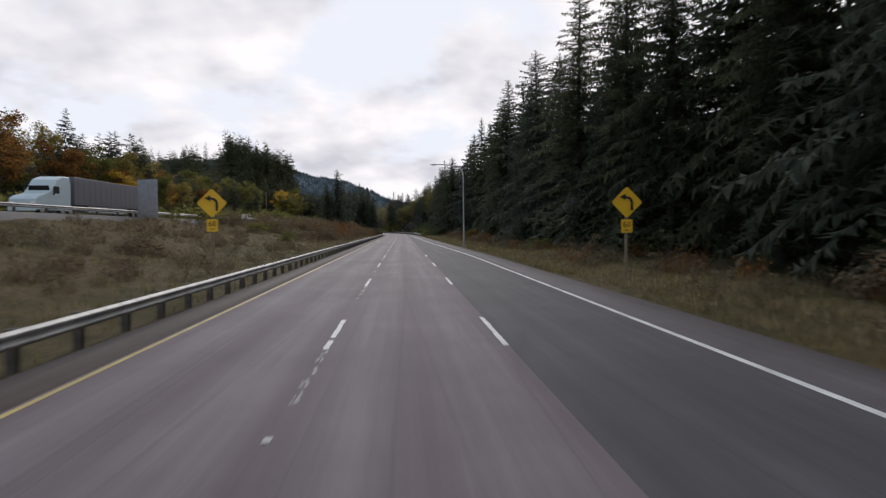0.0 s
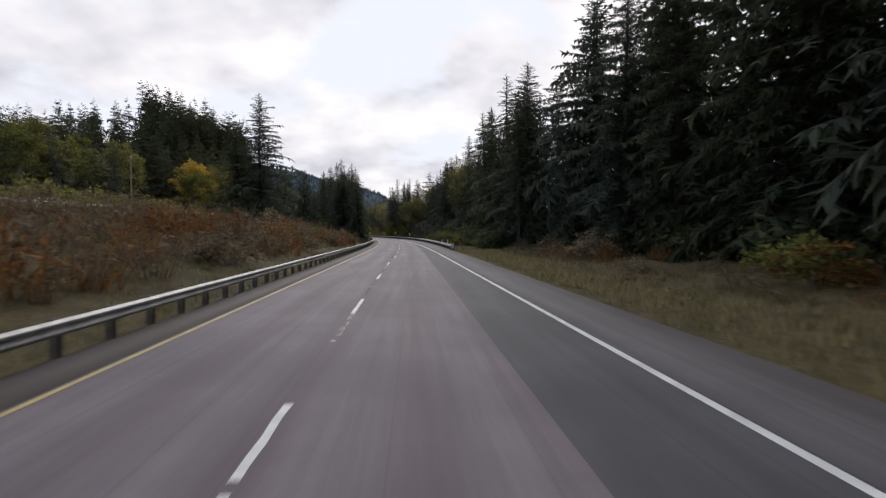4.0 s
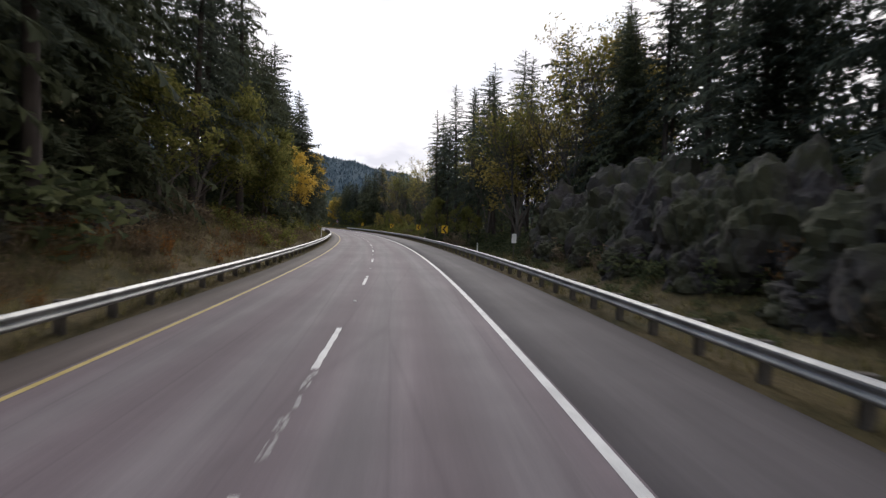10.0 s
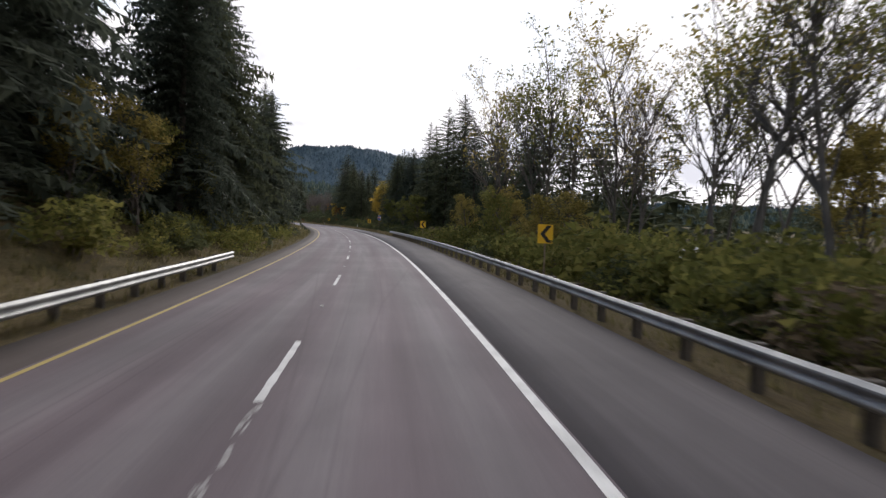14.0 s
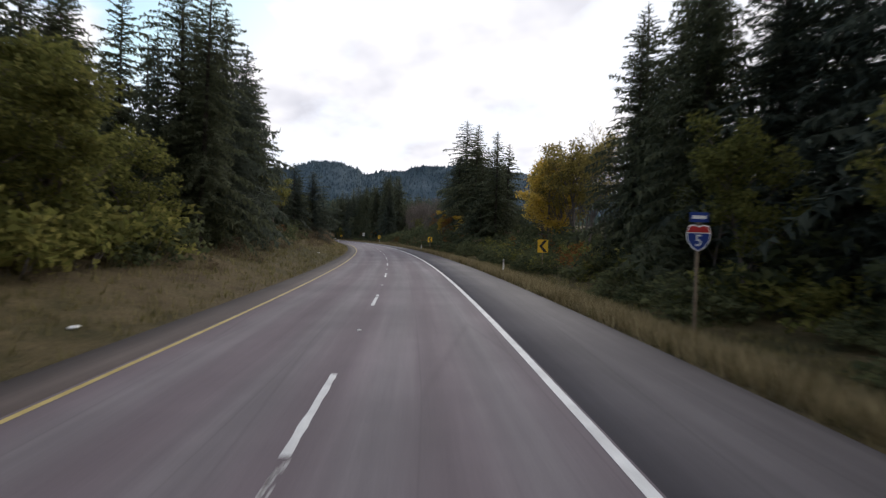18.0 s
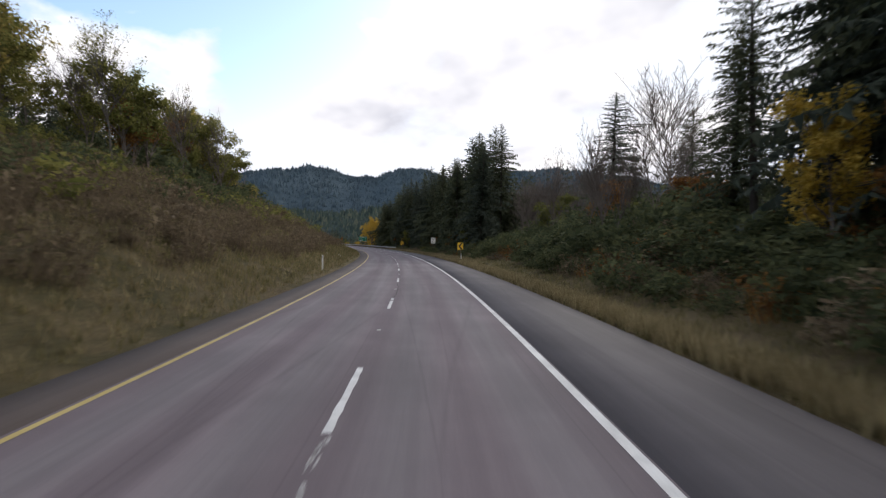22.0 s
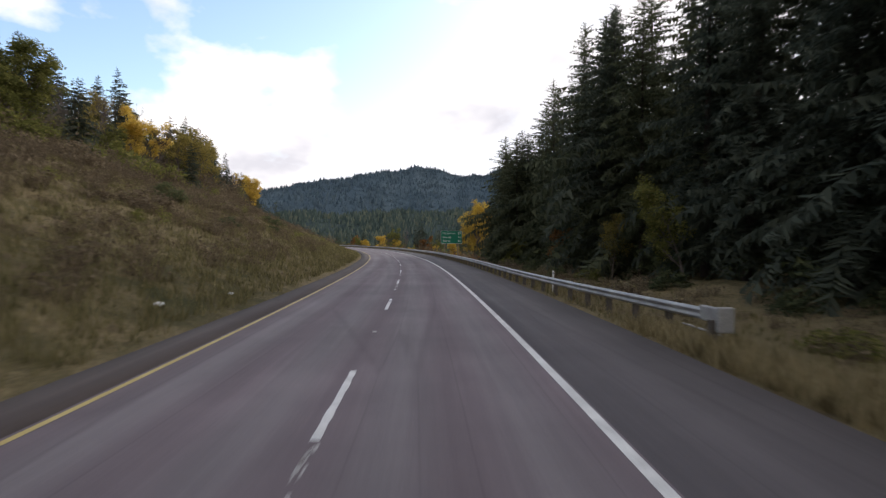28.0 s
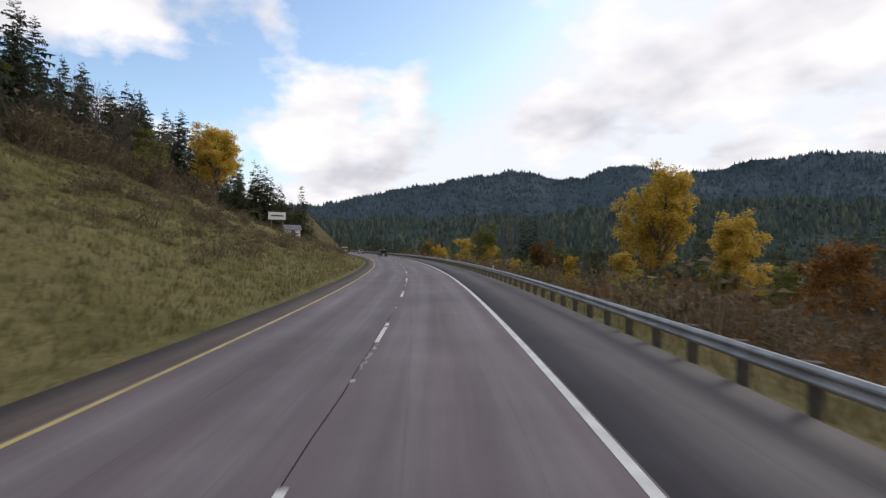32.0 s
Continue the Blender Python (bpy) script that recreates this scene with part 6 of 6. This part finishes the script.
def car(place, mat, label, name, tall=1.7, long=4.5, wide=1.8, van=False):
    e = new(name)
    e.matrix_basis = place
    h, l, w2 = tall, long / 2, wide / 2
    waist = h * 0.55
    if van:
        lower = [(-l, .3), (-l, h * .5), (-l + .02, h * .96), (-l + .2, h), (l - 1.5, h), (l - .9, h * .62), (l - .1, h * .5), (l, h * .35), (l, .3)]
        roof = None
    else:
        lower = [(-l, .32), (-l - .02, h * .36), (-l + .05, waist), (l - 1.25, waist), (l - .2, waist * .86), (l, waist * .6), (l, .32)]
        roof = [(-l + .08, waist), (-l + .35, h * .93), (-l + .7, h), (l - 2.0, h), (l - 1.6, h * .95), (l - 1.15, waist)]

    def shell(outline, half, bev, inset=0.0):
        bm = bmesh.new()
        n = len(outline)
        va = [bm.verts.new((-half + (inset if z > waist + .05 else 0), y, z)) for y, z in outline]
        vb = [bm.verts.new((half - (inset if z > waist + .05 else 0), y, z)) for y, z in outline]
        bm.faces.new(va)
        bm.faces.new(vb[::-1])
        for i in range(n):
            j = (i + 1) % n
            bm.faces.new((va[j], va[i], vb[i], vb[j]))
        bmesh.ops.bevel(bm, geom=list(bm.edges), offset=bev, segments=2, affect="EDGES", profile=0.6)
        return bm

    part("body", shell(lower, w2, 0.06), mat, e)
    if roof:
        part("cabin", shell(roof, w2 - 0.05, 0.05, 0.14), mat, e)
        bm = bmesh.new()
        box(bm, -w2 + .2, w2 - .2, -l + .1, -l + .42, waist + .06, h * .9, 0.02)
        part("rear_window", bm, M_GLASS, e, "dark rear window", Matrix.Translation((0, -0.05, 0)))
        for side in (-1, 1):
            bm = bmesh.new()
            box(bm, side * (w2 - .105) - .02, side * (w2 - .105) + .02, -l + .6, l - 1.7, waist + .05, h * .88, 0.01)
            part("side_window", bm, M_GLASS, e, "dark side glass")
        bm = bmesh.new()
        slab(bm, [(-w2 + .22, waist + .06), (w2 - .22, waist + .06), (w2 - .28, h * .92), (-w2 + .28, h * .92)], 0, 0.02)
        part("windscreen", bm, M_GLASS, e, "dark windscreen", pose(0, l - 1.55, 0))
    else:
        for a, b in ((-w2 + .12, -.04), (.04, w2 - .12)):
            bm = box(bmesh.new(), a, b, -l - .012, -l + .03, h * .55, h * .85, 0.01)
            part("rear_window", bm, M_GLASS, e, "dark rear door window")
    for side in (-1, 1):
        bm = box(bmesh.new(), side * (w2 - .16) - .1, side * (w2 - .16) + .1, -l - .035, -l + .03, waist * .72, waist * .98, 0.02)
        part("tail_lamp", bm, M_TAIL, e, "red tail lamp")
        bm = box(bmesh.new(), side * (w2 - .25) - .16, side * (w2 - .25) + .16, l - .16, l + .015, waist * .6, waist * .78, 0.02)
        part("headlight", bm, M_SIGN_WHITE, e, "clear headlight")
        for y in (-l + .85, l - .85):
            wheel(e, side * (w2 - .1), y, 0.34)
    part("bumper", box(bmesh.new(), -w2 + .04, w2 - .04, -l - .07, -l + .1, .34, .56, 0.03), M_TYRE, e)
    part("plate", box(bmesh.new(), -.16, .16, -l - .078, -l - .0705, .42, .55), M_SIGN_WHITE, e, "pale number plate")
    return tagged(e, label, "car" if not van else "van")


def on_lane(s, u, z=0.0, back=False):
    x, y = road(s, u)
    return pose(float(x), float(y), z, 0, 0, math.degrees(heading(s)) + (180 if back else 0))


car(on_lane(925, 1.8, 0.002), M_CAR_BLACK, "black sport utility vehicle driving ahead in the lane", "suv", 1.75, 4.6, 1.9)
car(on_lane(985, 1.9, 0.002), M_CAR_SILVER, "grey car ahead on the road", "car", 1.5, 4.5, 1.8)
car(on_lane(1010, -1.8, 0.002), M_CAR_WHITE, "white delivery van ahead in the passing lane", "van", 2.5, 5.6, 2.0, True)


car(on_lane(112, -31.0, float(far_z(112)), True), M_CAR_SILVER, "silver car on the far carriageway", "car", 1.5, 4.6, 1.8)
car(on_lane(152, -34.5, float(far_z(152)), True), M_CAR_WHITE, "white car on the far carriageway", "car", 1.5, 4.5, 1.8)


def truck(place):
    e = new("semi_truck")
    e.matrix_basis = place
    bm = box(bmesh.new(), -1.28, 1.28, -14.6, 0.0, 1.15, 4.05, 0.05)
    trailer = part("trailer", bm, M_TRAILER, e, "long dark grey box trailer")
    for k in range(14):
        for side in (-1, 1):
            part("rib", box(bmesh.new(), side * 1.288 - .012, side * 1.288 + .012, -14.3 + k * 1.05, -14.24 + k * 1.05, 1.2, 4.0), M_TRAILER, trailer)
    part("skirt", box(bmesh.new(), -1.2, 1.2, -10.5, -2.5, .45, 1.14, 0.02), M_CAR_SILVER, e, "pale side skirt")
    prof = [(.55, .45), (.55, 3.2), (.65, 3.95), (1.6, 3.95), (2.6, 3.55), (3.35, 2.55), (3.7, 2.1), (5.2, 1.85), (5.75, 1.5), (5.85, .45)]
    bm = bmesh.new()
    va = [bm.verts.new((-1.22, y, z)) for y, z in prof]
    vb = [bm.verts.new((1.22, y, z)) for y, z in prof]
    bm.faces.new(va)
    bm.faces.new(vb[::-1])
    for i in range(len(prof)):
        j = (i + 1) % len(prof)
        bm.faces.new((va[j], va[i], vb[i], vb[j]))
    bmesh.ops.bevel(bm, geom=list(bm.edges), offset=0.12, segments=3, affect="EDGES", profile=0.6)
    cab = part("cab", bm, M_CAB, e, "pale blue streamlined sleeper cab")
    for side in (-1, 1):
        part("side_window", box(bmesh.new(), side * 1.225 - .015, side * 1.225 + .015, 2.35, 3.25, 2.15, 2.85, 0.01), M_GLASS, cab, "dark side window")
        part("mirror", box(bmesh.new(), side * 1.4 - .07, side * 1.4 + .07, 3.4, 3.5, 1.95, 2.6, 0.02), M_TYRE, cab)
        part("headlight", box(bmesh.new(), side * .95 - .18, side * .95 + .18, 5.74, 5.87, 1.0, 1.25, 0.02), M_SIGN_WHITE, cab)
        for y in (-13.3, -12.0, 0.6, 1.9, 4.9):
            wheel(e, side * 1.05, y, 0.52, 0.3)
    bm = slab(bmesh.new(), [(-1.0, 2.15), (1.0, 2.15), (.92, 2.9), (-.92, 2.9)], 0, .02)
    part("windscreen", bm, M_GLASS, cab, "dark windscreen", pose(0, 3.42, 0))
    part("bumper", box(bmesh.new(), -1.2, 1.2, 5.72, 5.95, .35, .75, 0.05), M_CAB, e)
    return tagged(e, "semi truck with a pale blue cab and a long grey trailer", "truck")


truck(on_lane(57.5, -33.6, float(far_z(57)), True))


# ------------------------------------------------------------------ buildings and boards
def billboard(s, u):
    e, g = stand("billboard", s, u, "white roadside board on posts above the hillside", "billboard", turn=25)
    for x in (-1.4, 1.4):
        part("post", tube(bmesh.new(), (x, 0, -0.5), (x, 0, 4.2), 0.14, 0.12, 10), M_WOOD, e)
    part("board", box(bmesh.new(), -2.1, 2.1, -0.12, 0.06, 3.2, 5.0, 0.03), M_SIGN_WHITE, e, "pale board face")
    part("lettering", box(bmesh.new(), -1.5, 1.5, -0.135, -0.125, 4.0, 4.3), M_SIGN_BLACK, e, "unreadable dark lettering")


billboard(915, -24.5)


def shed(s, u, w, d, h, label, turn=0.0):
    e, g = stand("shed", s, u, label, "building", turn=turn)
    part("walls", box(bmesh.new(), -w / 2, w / 2, -d / 2, d / 2, -1.0, h), M_SIGN_WHITE, e)
    bm = bmesh.new()
    a = [bm.verts.new(p) for p in ((-w / 2 - .4, -d / 2 - .3, h - .1), (w / 2 + .4, -d / 2 - .3, h - .1), (w / 2 + .4, 0, h + 1.2), (-w / 2 - .4, 0, h + 1.2), (-w / 2 - .4, d / 2 + .3, h - .1), (w / 2 + .4, d / 2 + .3, h - .1))]
    bm.faces.new((a[0], a[1], a[2], a[3]))
    bm.faces.new((a[3], a[2], a[5], a[4]))
    bmesh.ops.solidify(bm, geom=list(bm.faces), thickness=0.12)
    part("roof", bm, M_ALU, e, "pale metal roof")
    part("door", box(bmesh.new(), -.5, .5, -d / 2 - .03, -d / 2 + .02, -0.2, 2.0), M_TRAILER, e, "grey door")
    return e


shed(921, -21.5, 3.6, 2.8, 2.0, "small white shed below the board on the hillside", 20)
shed(371, 20.5, 7, 5, 1.3, "low house roof half hidden in the brush below the road", 60)


# scraps beside the road
def litter(s, u, size, k):
    bm = bmesh.new()
    bmesh.ops.create_icosphere(bm, subdivisions=2, radius=size)
    for v in bm.verts:
        v.co *= 1 + 0.5 * noise.noise(v.co * 6 / size * 0.2 + Vector((k, 0, 0)))
        v.co.z *= 0.4
    ob = new("litter", from_bm("litter", bm, M_SIGN_WHITE))
    p = spot(s, u, size * 0.25)
    ob.matrix_basis = Matrix.Translation(p)
    tagged(ob, "pale scrap of litter on the verge", "litter", "litter")


for k, (s, u, z) in enumerate(((431, -7.2, .14), (452.5, -7.5, .16), (454, -6.6, .13), (500.5, -7.4, .14), (603, -6.8, .2), (604.5, -7.1, .15), (598, -7.9, .12), (701, -6.8, .18), (706, -6.4, .12), (640.2, 7.4, .1), (65, 10.8, .13), (67, 11.6, .1), (597, 7.5, .09))):
    litter(s, u, z, k)
